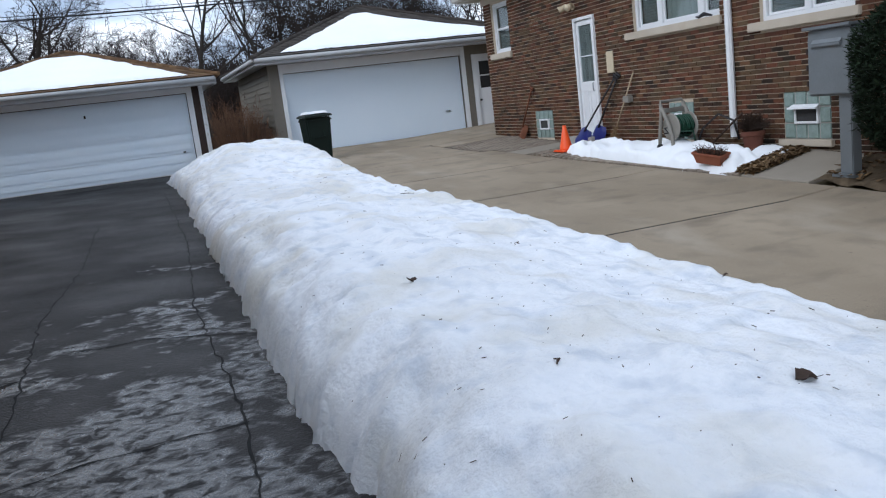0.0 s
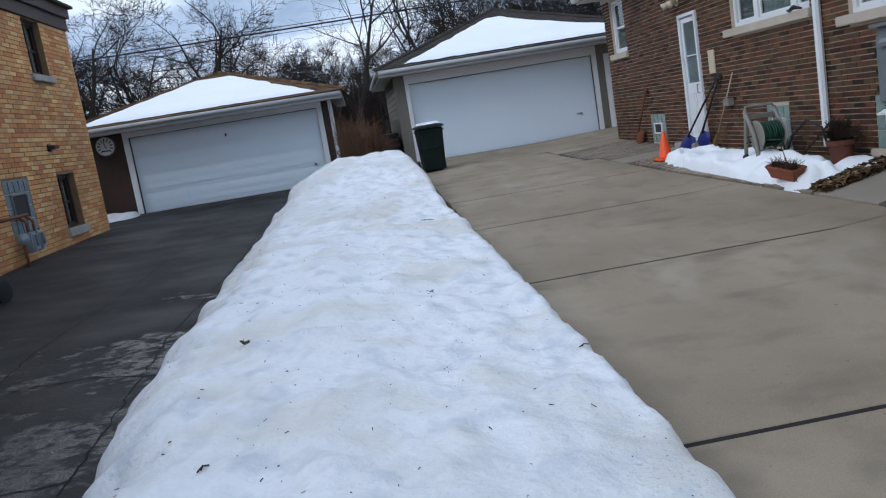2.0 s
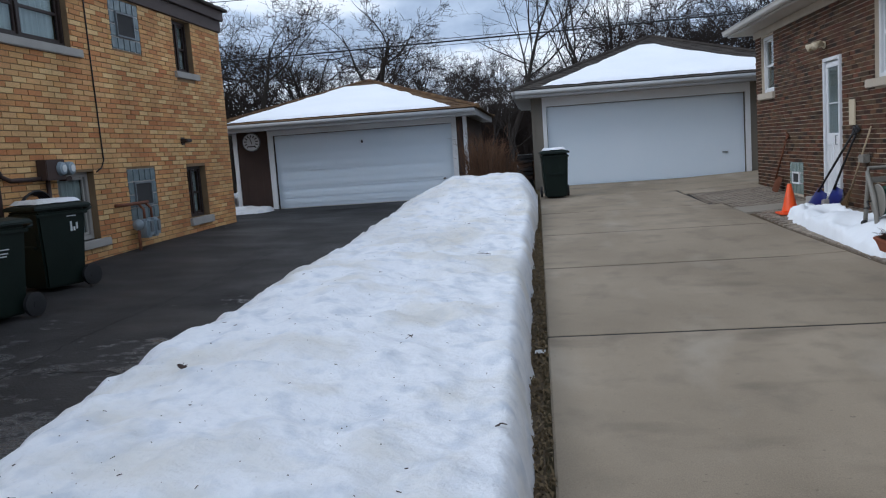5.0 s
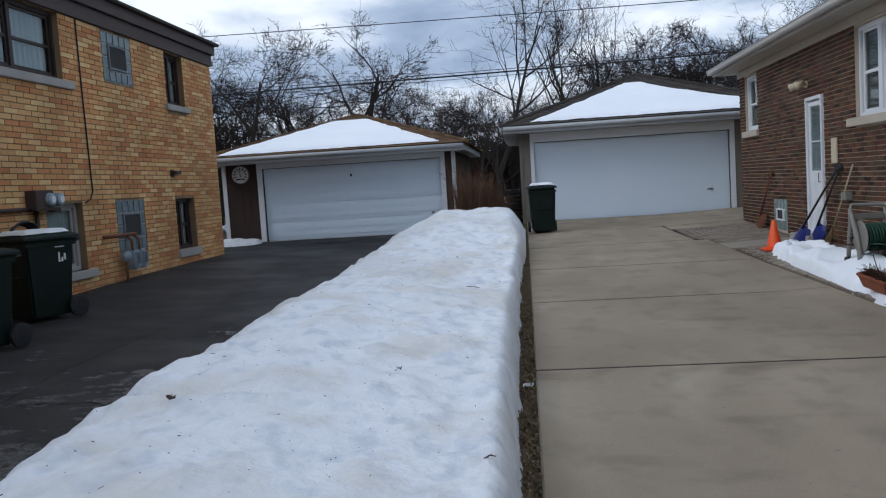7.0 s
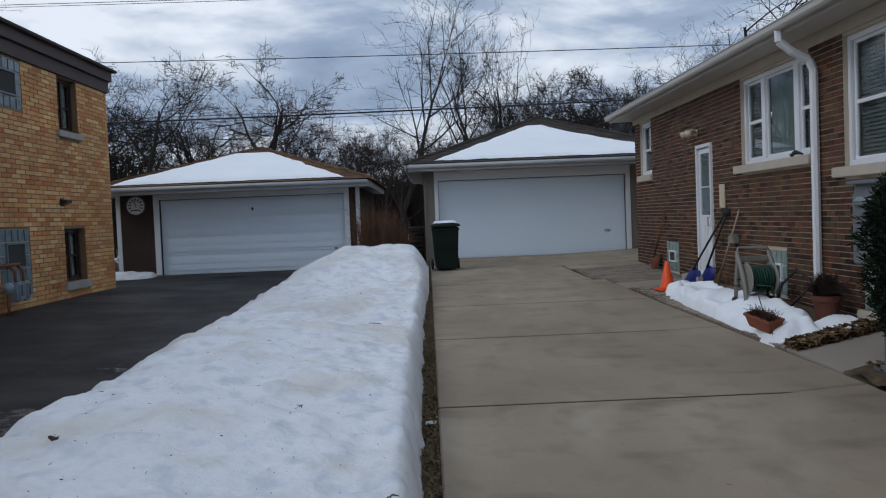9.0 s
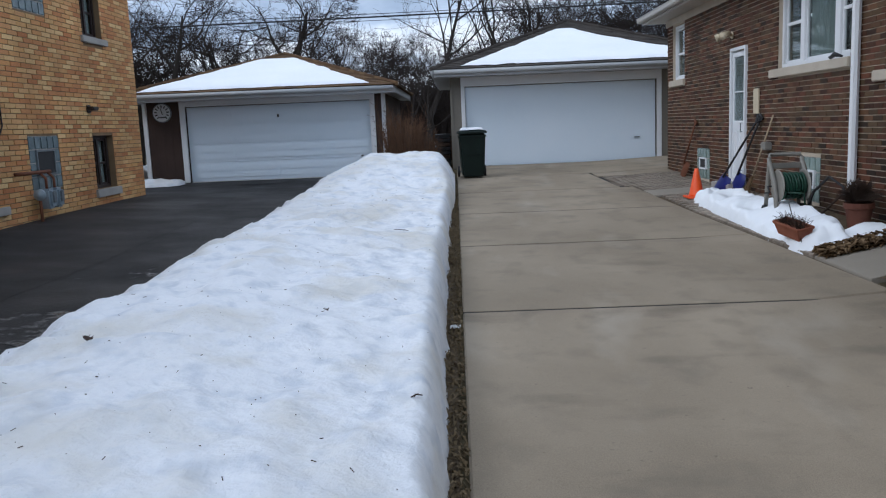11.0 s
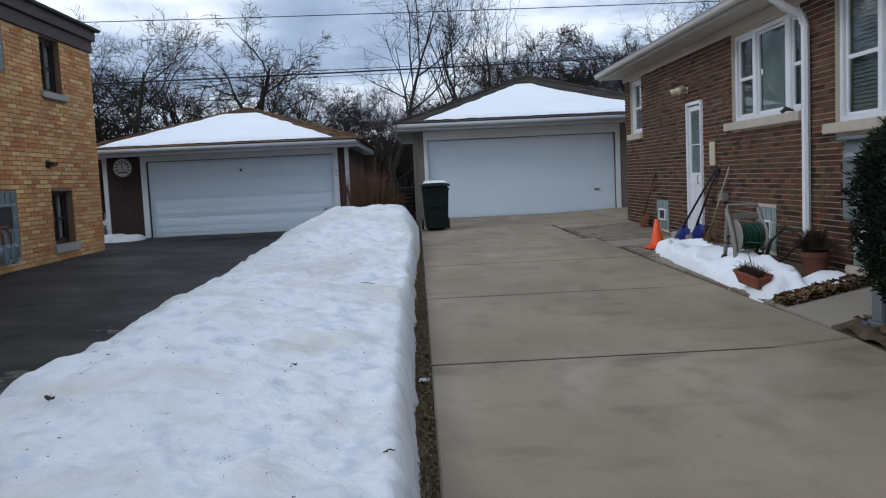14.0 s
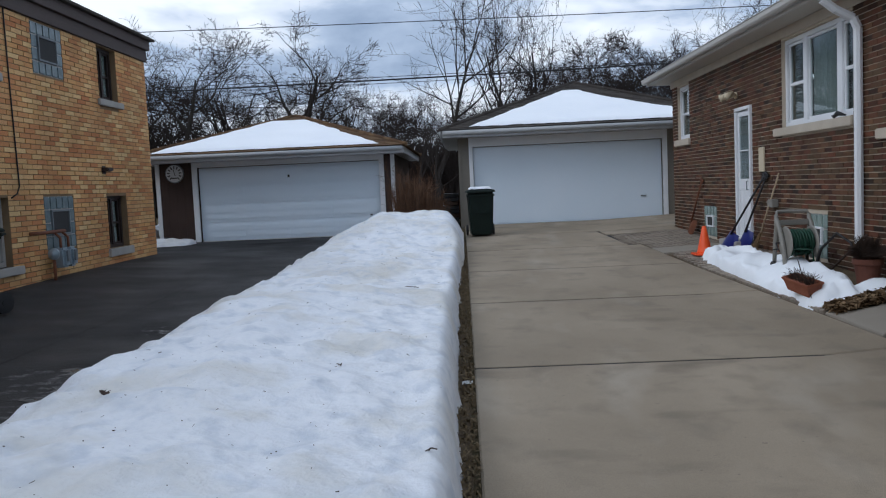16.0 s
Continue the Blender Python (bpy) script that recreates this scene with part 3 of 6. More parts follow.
az = lambda x, y: asph_z(x, y) + 0.012 * n3(x * 0.6, y * 0.5)
for i, (pts, w) in enumerate([
    ([(-3.15, -6.6), (-3.22, -4.4), (-3.1, -2.6), (-3.2, 0.0), (-3.05, 3.4), (-3.1, 9.5)], 0.010),
    ([(-4.45, -3.4), (-4.35, -1.7), (-4.4, 0.2), (-4.2, 2.3), (-4.15, 6.0)], 0.010),
    ([(-2.8, -4.3), (-3.2, -4.4), (-4.2, -4.75), (-5.6, -4.9)], 0.012),
    ([(-3.1, -2.7), (-3.9, -2.75), (-4.6, -3.0)], 0.011),
    ([(-3.0, 7.6), (-4.2, 7.6), (-5.1, 7.3)], 0.014),
    ([(-4.4, -1.2), (-5.2, -1.7), (-6.3, -2.2)], 0.02),
    ([(-2.9, -1.0), (-3.6, -0.7), (-4.4, -0.8)], 0.011),
]):
    part("crack", ribbon(pts, w, az, 0.004, i), "crack", asphalt)
s = Shape()
for k in range(12):
    t = math.tau * k / 12
    s.v.append((-4.75 + 0.5 * math.cos(t), 12.6 + 0.17 * math.sin(t) * (1 + 0.2 * n3(k, 3)), az(-4.75, 12.6) + 0.012))
s.f.append(tuple(range(12)))
part("damp_patch", s, "crack", asphalt)

# concrete driveway: one slab between joints
concrete = tagged(new("driveway_concrete"), "tan concrete driveway of broad slabs, stained in places", "driveway", kind="structure")
joints = [-13.0, -10.1, -7.0, -3.55, 0.0, 3.1, 5.85, 8.6, 11.43, 14.32]


def slab(x0, x1, x0b, x1b, y0, y1, zf, thick=0.11, nx=5, ny=5):
    """A slab from y0 to y1, whose sides run from x0, x1 to x0b, x1b; rounded edges."""
    s = Shape()
    g = 0.017
    us = [0.0, 0.004, *(i / nx for i in range(1, nx)), 0.996, 1.0]
    vs = [0.0, 0.004, *(i / ny for i in range(1, ny)), 0.996, 1.0]
    for v in vs:
        y = y0 + g + (y1 - y0 - 2 * g) * v
        for u in us:
            a, b = x0 + (x0b - x0) * v, x1 + (x1b - x1) * v
            x = a + g + (b - a - 2 * g) * u
            edge = u in (0.0, 1.0) or v in (0.0, 1.0)
            s.v.append((x, y, zf(x, y) - (0.012 if edge else 0.0)))
    n, m = len(us), len(vs)
    s.f = [(j * n + i, j * n + i + 1, (j + 1) * n + i + 1, (j + 1) * n + i) for j in range(m - 1) for i in range(n - 1)]
    ring = [i for i in range(n)] + [j * n + n - 1 for j in range(1, m)] + [(m - 1) * n + i for i in range(n - 2, -1, -1)] + [j * n for j in range(m - 2, 0, -1)]
    base = len(s.v)
    s.v += [(s.v[i][0], s.v[i][1], s.v[i][2] - thick) for i in ring]
    k = len(ring)
    s.f += [(ring[i], base + i, base + (i + 1) % k, ring[(i + 1) % k]) for i in range(k)]
    return s


def right_edge(y):
    return 3.72 - 0.045 * max(0.0, min(y, 8.6)) if y < 8.6 else 3.33


for a, b in zip(joints, joints[1:]):
    xa, xb = right_edge(a), right_edge(b)
    if a > 11:
        xa = xb = 8.2
    elif a > 8.5:
        xa, xb = 3.1, 2.95
    part("slab", slab(0, xa, 0, xb, a, b, conc_z), "concrete", concrete)
# the slabs towards the house
part("slab", slab(3.0, 4.66, 2.98, 4.66, 10.65, 11.42, conc_z, nx=3, ny=3), "concrete", concrete)
part("slab", slab(3.36, 4.66, 3.34, 4.66, 7.15, 7.95, conc_z, nx=3, ny=3), "walk", concrete)
part("slab", slab(3.70, 5.5, 3.66, 4.66, 0.42, 1.55, conc_z, nx=3, ny=3), "walk", concrete)
solid("joint_bed", sheet([0.02, 1.5, 3.3], [-13, -7, 0, 7, 14.3], lambda x, y: conc_z(x, y) - 0.018), "joint", "dark filler in the joints of the driveway", "joint", kind="structure")

for y in joints[1:-1]:
    e = min(right_edge(y), 3.42) - 0.02
    strip = Shape()
    for k in range(12):
        a, b = 0.02 + (e - 0.02) * k / 12, 0.02 + (e - 0.02) * (k + 1) / 12
        strip.quad((a, y - 0.021, conc_z(a, y - 0.021) - 0.005), (b, y - 0.021, conc_z(b, y - 0.021) - 0.005), (b, y + 0.021, conc_z(b, y + 0.021) - 0.005), (a, y + 0.021, conc_z(a, y + 0.021) - 0.005))
    part("joint_filler", strip, "joint", concrete)

# pavers by the side door and along the bed
pavers = tagged(new("paver_strip"), "weathered grey-brown concrete pavers set in sand", "pavers", kind="structure")
s = Shape().box(-0.097, 0.097, -0.048, 0.048, -0.04, 0.0)
paver_mesh = s.mesh("paver", "paver", bevel=0.006)
rnd = random.Random(5)


def lay_pavers(x0, x1, y0, y1, keep, limit, bond=0.1):
    row = 0
    y = y0
    made = 0
    rest = Shape()
    while y < y1:
        x = x0 + (bond if row % 2 else 0)
        while x < x1:
            if keep(x, y):
                z = conc_z(x, y) + rnd.uniform(-0.003, 0.003)
                if made < limit:
                    ob = new("paver", paver_mesh)
                    ob.parent = pavers
                    ob.location = (x, y, z)
                    ob.rotation_euler = (0, -0.08, rnd.uniform(-0.02, 0.02))
                    made += 1
                else:
                    rest.box(x - 0.095, x + 0.095, y - 0.046, y + 0.046, z - 0.04, z)
            x += 0.199
        y += 0.100
        row += 1
    if rest.v:
        part("paving", rest, "paver", pavers)["kind"] = "stuff"


lay_pavers(3.08, 4.6, 8.02, 10.62, lambda x, y: x - 0.1 > (3.33 if y < 8.66 else 3.09 - 0.053 * (y - 8.6)), 180)
lay_pavers(3.4, 4.6, 5.3, 7.12, lambda x, y: x > right_edge(y) + 0.1, 70)
for k in range(37):
    y = 1.62 + 0.1 * k
    for c in range(2):
        ob = new("paver", paver_mesh)
        ob.parent = pavers
        x = right_edge(y) + 0.115 + 0.199 * c
        ob.location = (x, y, conc_z(x, y) + 0.001 * (k % 3))
        ob.rotation_euler = (0, -0.15, 0.04)
solid("planting_bed", sheet([3.4, 3.7, 4.1, 4.66], [0.5 + 0.5 * i for i in range(21)], lambda x, y: conc_z(x, y) - 0.03), "soil", "dark bare soil bed along the brick wall", "bed", kind="structure", smooth=True)
solid("mulch_bed", sheet([3.74 + 0.1 * i for i in range(10)], [-6 + 0.1 * i for i in range(65)], lambda x, y: conc_z(x, y) + 0.01 + 0.05 * n3(x * 5, y * 5)), "soil", "dark mulch bed with dead plants beside the walk", "bed", kind="structure")
# strip of soil between the snow and the slabs
solid("verge", sheet([-0.55 + 0.04 * i for i in range(14)], [-13 + 0.1 * i for i in range(246)], lambda x, y: conc_z(0, y) - 0.005 + 0.03 * n3(x * 9, y * 6)), "soil", "narrow strip of brown soil and dead grass", "verge", kind="structure")


# ---- the ridge of snow ----
def snow_top(x, y):
    xl = -2.83 + 0.08 * (1 - step(-4.5, -1.8, y)) - 0.20 * step(10.2, 12.3, y) + 0.05 * n3(y * 0.55, 7.0) + 0.05 * n3(y * 2.3, 1.5) + 0.035 * n3(y * 6, 2.5) + 0.03 * n3(y * 15, 8.5)
    xr = -0.115 + 0.025 * (1 - step(-3.5, -0.5, y)) + 0.11 * step(4.5, 8.5, y) + 0.025 * n3(y * 1.1, 4.0) + 0.03 * n3(y * 3.2, 9.0) + 0.016 * n3(y * 9, 5.0)
    end = 12.45 + 0.3 * n3(x * 1.5, 3.0)
    dl, dr, de = x - xl, xr - x, end - y
    if min(dl, dr, de) <= 0:
        return None
    far = step(6.5, 10.5, y)
    high = 0.47 - 0.09 * step(0.5, 3.5, y) + 0.29 * step(6.0, 10.0, y)
    high += 0.085 * (1 - step(1.2, 1.9, dl)) * (1 - 0.35 * step(0.5, 2.5, y))
    high -= 0.075 * (1 - step(0.1, 1.0, dr)) * (1 - far)
    lip = 0.16 + 0.10 * n3(y * 1.7, 3.3)
    left = 0.42 * (1 - (1 - min(1, dl / lip)) ** 2.2) + 0.58 * step(-0.12, 0.56 + 0.75 * far, dl) ** 0.9
    k = left * (1 - (1 - min(1, dr / (0.15 + 0.45 * far))) ** 2.6) * (1 - (1 - min(1, de / 1.7)) ** 1.9)
    base = lot_z(x, y)
    lump = 0.050 * n3(x * 0.9, y * 0.8, 2) + 0.046 * n3(x * 2.6, y * 2.1, 5) + 0.030 * n3(x * 5.5, y * 4.5, 8) + 0.014 * n3(x * 13, y * 10, 3) - 0.04 * max(0, n3(x * 3.1, y * 2.4, 17))
    rough_left = step(1.3, 0.2, dl) * (0.06 * abs(n3(x * 3.4, y * 2.6, 11)) + 0.025 * n3(x * 9, y * 7, 4))
    return base + high * k + (lump - rough_left) * min(1.0, k * 1.2)


def snow_ridge():
    s = Shape()
    xs = [-3.2 + 0.036 * i for i in range(89)]
    ys = [-13 + 0.12 * i for i in range(50)] + [-7 + 0.036 * i for i in range(340)] + [5.24 + 0.07 * i for i in range(110)]
    nx = len(xs)
    tops = {}
    for j, y in enumerate(ys):
        for i, x in enumerate(xs):
            z = snow_top(x, y)
            tops[j, i] = z
            s.v.append((x, y, z if z is not None else lot_z(x, y) - 0.10))
    for j in range(len(ys) - 1):
        for i in range(nx - 1):
            if any(tops[c] is not None for c in ((j, i), (j, i + 1), (j + 1, i), (j + 1, i + 1))):
                s.f.append((j * nx + i, j * nx + i + 1, (j + 1) * nx + i + 1, (j + 1) * nx + i))
    return s


solid("snow_bank", snow_ridge(), "snow", "long ridge of old snow between two driveways, speckled with debris", "snow", smooth=True)


def heap(name, x0, x1, y0, y1, high, zf, label, material="snow", seed=0.0, grid=0.05):
    """A low heap of snow with an uneven rim."""
    s = Shape()
    nx, ny = int((x1 - x0) / grid) + 2, int((y1 - y0) / grid) + 2
    inside = {}
    for j in range(ny):
        for i in range(nx):
            x, y = x0 + i * grid, y0 + j * grid
            u, v = (x - x0) / (x1 - x0) * 2 - 1, (y - y0) / (y1 - y0) * 2 - 1
            d = 1 - (abs(u) ** 3 + abs(v) ** 3) + 0.5 * n3(x * 1.8 + seed, y * 1.8) + 0.28 * n3(x * 5 + seed, y * 5) + 0.12 * n3(x * 11, y * 11, seed)
            d = min(d, 3.0 * (1 - abs(u)), 3.0 * (1 - abs(v)))
            inside[j, i] = d > 0
            k = min(1, max(0, d) * 2.2)
            s.v.append((x, y, zf(x, y) + (high * (1 - (1 - k) ** 2) * (0.72 + 0.6 * n3(x * 2.1, y * 2.1, seed) + 0.2 * n3(x * 4.5, y * 4.5, seed) + 0.05 * n3(x * 13, y * 13, seed)) if d > 0 else -0.04)))
    for j in range(ny - 1):
        for i in range(nx - 1):
            if any(inside[c] for c in ((j, i), (j, i + 1), (j + 1, i), (j + 1, i + 1))):
                s.f.append((j * nx + i, j * nx + i + 1, (j + 1) * nx + i + 1, (j + 1) * nx + i))
    return solid(name, s, material, label, "snow", smooth=True)


heap("snow_patch", 3.62, 4.30, 1.45, 6.3, 0.23, conc_z, "heap of melting white snow on the planting bed", "roof_snow", seed=3.3, grid=0.03)
heap("snow_patch", 3.74, 4.62, 1.46, 2.02, 0.13, conc_z, "thin melting snow around the plant pots", "roof_snow", seed=6.1)
heap("snow_patch", -8.0, -6.8, 12.9, 14.0, 0.16, lambda x, y: 0.41, "small heap of snow at the garage corner", seed=9.2)
heap("snow_patch", -9.8, -8.2, 12.6, 18.5, 0.45, lambda x, y: 0.40, "snow piled between the house and the garage", seed=2.2)
heap("snow_patch", -2.0, -0.6, 12.2, 13.6, 0.3, lambda x, y: 0.42, "grey old snow under the bare hedge", seed=5.2)
heap("snow_patch", -7.0, 5.0, 27.0, 41.0, 0.35, lambda x, y: 0.42, "old snow lying on the lawn behind the garages", seed=4.4, grid=0.3)
heap("snow_patch", 4.75, 5.4, -3.6, -2.7, 0.1, lambda x, y: 0.0, "small leftover of snow in the mulch bed", seed=8.8)


# ---- windows ----
def wavy(axis, at, u0, u1, z0, z1, depth=0.02, wave=0.12):
    s = Shape()
    n = max(6, int((u1 - u0) / 0.025))
    for i in range(n + 1):
        u = u0 + (u1 - u0) * i / n
        d = at + depth * math.sin(math.tau * u / wave)
        for z in (z0, z1):
            s.v.append((d, u, z) if axis == "x" else (u, d, z))
    s.f = [(2 * i, 2 * i + 2, 2 * i + 3, 2 * i + 1) for i in range(n)]
    return s


def frame_ring(s, lo, hi, u0, u1, z0, z1, w):
    """A closed frame round a rectangle, in a wall along y."""
    n = len(s.v)
    out, inn = [(u0, z0), (u1, z0), (u1, z1), (u0, z1)], [(u0 + w, z0 + w), (u1 - w, z0 + w), (u1 - w, z1 - w), (u0 + w, z1 - w)]
    for x in (lo, hi):
        s.v += [(x, u, z) for u, z in out] + [(x, u, z) for u, z in inn]
    for k in range(4):
        m = (k + 1) % 4
        s.f += [(n + k, n + m, n + 4 + m, n + 4 + k), (n + 8 + k, n + 12 + k, n + 12 + m, n + 8 + m),
                (n + k, n + 8 + k, n + 8 + m, n + m), (n + 4 + k, n + 4 + m, n + 12 + m, n + 12 + k)]


def window_x(house, at, out, u0, u1, z0, z1, lights, material="white", w=0.06, cover="", set_back=0.05, double=()):
    """A window in a wall along y: outer frame, sashes, panes. lights: (ua, ub) of each; double: those with a meeting rail."""
    i0, i1 = sorted((at - out * set_back, at - out * (set_back + 0.08)))
    s = Shape()
    frame_ring(s, i0, i1, u0, u1, z0, z1, w)
    edges = sorted(lights)
    win = part("window", s, material, house, bevel=0.006)
    for (a, b), (c, d) in zip(edges, edges[1:]):
        part("mullion", Shape().box(i0 + 0.003, i1 - 0.003, b, c, z0 + w, z1 - w), material, win, bevel=0.005)
    for k, (a, b) in enumerate(edges):
        j0, j1 = sorted((at - out * (set_back + 0.03), at - out * (set_back + 0.065)))
        s = Shape()
        zm = (z0 + z1) / 2 - 0.02
        frame_ring(s, j0, j1, a + 0.004, b - 0.004, z0 + w + 0.004, z1 - w - 0.004, 0.035)
        part("sash", s, material, win, bevel=0.004)
        if k in double:
            part("meeting_rail", Shape().box(j0, j1, a + 0.039, b - 0.039, zm - 0.022, zm + 0.022), material, win, bevel=0.004)
        g = at - out * (set_back + 0.05)
        p = Shape().box(g - 0.003, g + 0.003, a + 0.03, b - 0.03, z0 + w + 0.03, z1 - w - 0.03)
        part("pane", p, "glass", win).visible_shadow = False
        if cover:
            c0 = at - out * (set_back + 0.10)
            if cover == "blind" and not (double and k not in double):
                s = Shape()
                for q in range(int((z1 - z0 - 0.2) / 0.045)):
                    zz = z0 + 0.1 + q * 0.045
                    s.quad((c0, a, zz), (c0, b, zz), (c0 + 0.014, b, zz + 0.042), (c0 + 0.014, a, zz + 0.042))
                part("blind", s, "blind", win)
            else:
                part("curtain", wavy("x", c0, a + 0.02, b - 0.02, z0 + 0.06, z1 - 0.05), "shade" if cover == "blind" else "curtain", win)
    return win


def block_window(house, at, out, u0, u1, z0, z1, cols, rows, vent, material, frame="white"):
    """A panel of glass blocks with a small vent in it."""
    a0, a1 = sorted((at + out * 0.004, at - out * 0.08))
    panel = part("window", Shape().box(a0 + (0.012 if out < 0 else 0), a1 - (0.012 if out > 0 else 0), u0, u1, z0, z1), "grey_stone", house, "panel of glass blocks")
    du, dz = (u1 - u0) / cols, (z1 - z0) / rows
    va, vb, za, zb = vent
    sh = None
    for i in range(cols):
        for j in range(rows):
            uc, zc = u0 + (i + 0.5) * du, z0 + (j + 0.5) * dz
            if va < uc < vb and za < zc < zb:
                continue
            if sh is None:
                sh = Shape().box(-0.02, 0.02, -du / 2 + 0.008, du / 2 - 0.008, -dz / 2 + 0.008, dz / 2 - 0.008).mesh("glass_block", material, bevel=0.012)
            ob = new("glass_block", sh)
            ob.parent = panel
            ob.location = (at - out * 0.012, uc, zc)
    s = Shape()
    b0, b1 = sorted((at + out * 0.03, at - out * 0.03))
    frame_ring(s, b0, b1, va, vb, za, zb, 0.03)
    part("vent_frame", s, frame, panel, bevel=0.004)
    # opaque pane, its dark colour stands for the unlit inside
    part("pane", Shape().box(at - 0.004 + out * 0.01, at + 0.004 + out * 0.01, va + 0.03, vb - 0.03, za + 0.03, zb - 0.03), "unlit_room", panel)
    return panel


# ---- the brown brick house ----
RX = 4.68
house_r = thing("house", "one-storey red-brown brick house with white windows and gutter", "house")
r_holes = [(10.04, 10.95, 2.33, 3.44), (6.43, 7.17, 0.5, 2.66), (3.0, 5.2, 2.2, 3.44), (0.62, 2.2, 2.0, 3.44),
           (8.35, 9.15, 0.40, 0.98), (3.72, 4.36, 0.40, 0.99), (1.02, 1.83, 0.43, 1.05)]
wall_r = part("wall", pierced("x", RX, 0.28, -9.0, 11.37, -0.3, 3.5, r_holes), "mortar_r", house_r, "red-brown brick in running bond")
s = Shape()
s.box(4.96, 13.0, 11.09, 11.37, -0.3, 3.5)
s.box(12.7, 13.0, -9.0, 11.08, -0.3, 3.5)
s.box(4.96, 12.69, -9.0, -8.7, -0.3, 3.5)
part("rear_wall", s, "mortar_r", house_r)
# assumed interior, coloured dark so the windows look unlit behind
part("floor", Shape().box(4.97, 12.69, -8.69, 11.08, 0.9, 1.0), "unlit_room", house_r)
part("inner_wall", Shape().box(7.6, 7.7, -8.69, 11.08, 1.01, 3.48), "unlit_room", house_r)
part("frieze", Shape().box(4.645, 4.7, -9.0, 11.42, 3.47, 3.61), "stone", house_r, bevel=0.004)
part("soffit", Shape().box(4.24, 4.9, -9.4, 11.9, 3.615, 3.635), "soffit", house_r)
part("fascia", Shape().box(4.25, 4.29, -9.4, 11.92, 3.605, 3.72), "gutter", house_r)
g = Shape()
for y0, y1 in ((-9.4, 11.95),):
    prof = [(4.245, 3.735), (4.245, 3.61), (4.215, 3.595), (4.165, 3.60), (4.14, 3.64), (4.135, 3.72), (4.12, 3.74), (4.128, 3.75), (4.145, 3.735), (4.15, 3.65), (4.17, 3.615), (4.21, 3.61), (4.236, 3.63), (4.236, 3.735)]
    n = len(prof)
    g.v += [(x, y, 3.745 - 0.68 * (3.745 - z)) for y in (y0, y1) for x, z in prof]
    g.f += [(i, (i + 1) % n, n + (i + 1) % n, n + i) for i in range(n)]
    g.f += [tuple(range(n)), tuple(range(2 * n - 1, n - 1, -1))]
part("gutter", g, "gutter", house_r)
roof = part("roof", Shape().quad((4.2, -9.4, 3.745), (4.2, 11.95, 3.745), (8.8, 8.0, 5.7), (8.8, -6, 5.7)).quad((4.2, 11.95, 3.745), (13.4, 11.95, 3.745), (8.8, 8.0, 5.7))
            .quad((13.4, 11.95, 3.745), (13.4, -9.4, 3.745), (8.8, -6, 5.7), (8.8, 8, 5.7)).quad((13.4, -9.4, 3.745), (4.2, -9.4, 3.745), (8.8, -6, 5.7))
            .quad((4.2, -9.4, 3.72), (13.4, -9.4, 3.72), (13.4, 11.95, 3.72), (4.2, 11.95, 3.72)), "shingle_g", house_r, "dark grey shingles")
# downspout
s = Shape()
ds = [(4.21, 2.76, 3.66), (4.21, 2.76, 3.52), (4.36, 2.76, 3.40), (4.56, 2.76, 3.30), (4.615, 2.76, 3.18), (4.615, 2.76, 0.46)]
for a, b in zip(ds, ds[1:]):
    s.tube([a, b], 0.052, 8)
part("downspout", s, "white", house_r)

w = window_x(house_r, RX, -1, 10.04, 10.95, 2.33, 3.44, [(10.11, 10.88)], double=(0,), cover="blind")
part("sill", Shape().box(4.62, 4.72, 9.98, 11.10, 2.20, 2.33), "stone", w, bevel=0.01)
w = window_x(house_r, RX, -1, 3.0, 5.2, 2.2, 3.44, [(3.07, 3.42), (3.56, 4.46), (4.58, 5.12)], double=(0, 2), cover="blind")
part("sill", Shape().box(4.62, 4.72, 2.96, 5.42, 2.08, 2.2), "stone", w, bevel=0.01)
w = window_x(house_r, RX, -1, 0.62, 2.2, 2.0, 3.44, [(0.69, 1.36), (1.45, 2.12)], double=(0, 1), cover="blind")
part("sill", Shape().box(4.62, 4.72, 0.52, 2.40, 1.88, 2.0), "stone", w, bevel=0.01)
block_window(house_r, RX, -1, 8.35, 9.15, 0.40, 0.98, 4, 3, (8.55, 8.95, 0.58, 0.80), "block")
block_window(house_r, RX, -1, 3.72, 4.36, 0.40, 0.99, 4, 3, (3.88, 4.2, 0.58, 0.82), "block")
w = block_window(house_r, RX, -1, 1.02, 1.83, 0.43, 1.05, 4, 3, (1.22, 1.63, 0.63, 0.85), "block")
part("vent_hood", Shape().quad((4.66, 1.2, 0.88), (4.66, 1.65, 0.88), (4.58, 1.67, 0.84), (4.58, 1.18, 0.84)).box(4.575, 4.60, 1.18, 1.67, 0.825, 0.845), "white", w)
part("sill", Shape().box(4.62, 4.72, 0.98, 1.90, 0.34, 0.43), "stone", w, bevel=0.01)

t = thing("sill_clip", "small black plastic clip lying on the window sill", "clip", at=(4.63, 3.28, 2.205))
part("clip", Shape().tube([(0, -0.16, 0.01), (-0.02, 0.0, 0.045), (0, 0.14, 0.015), (0.01, 0.22, 0.03)], [0.012, 0.03, 0.022, 0.01], 8), "black", t, smooth=True)

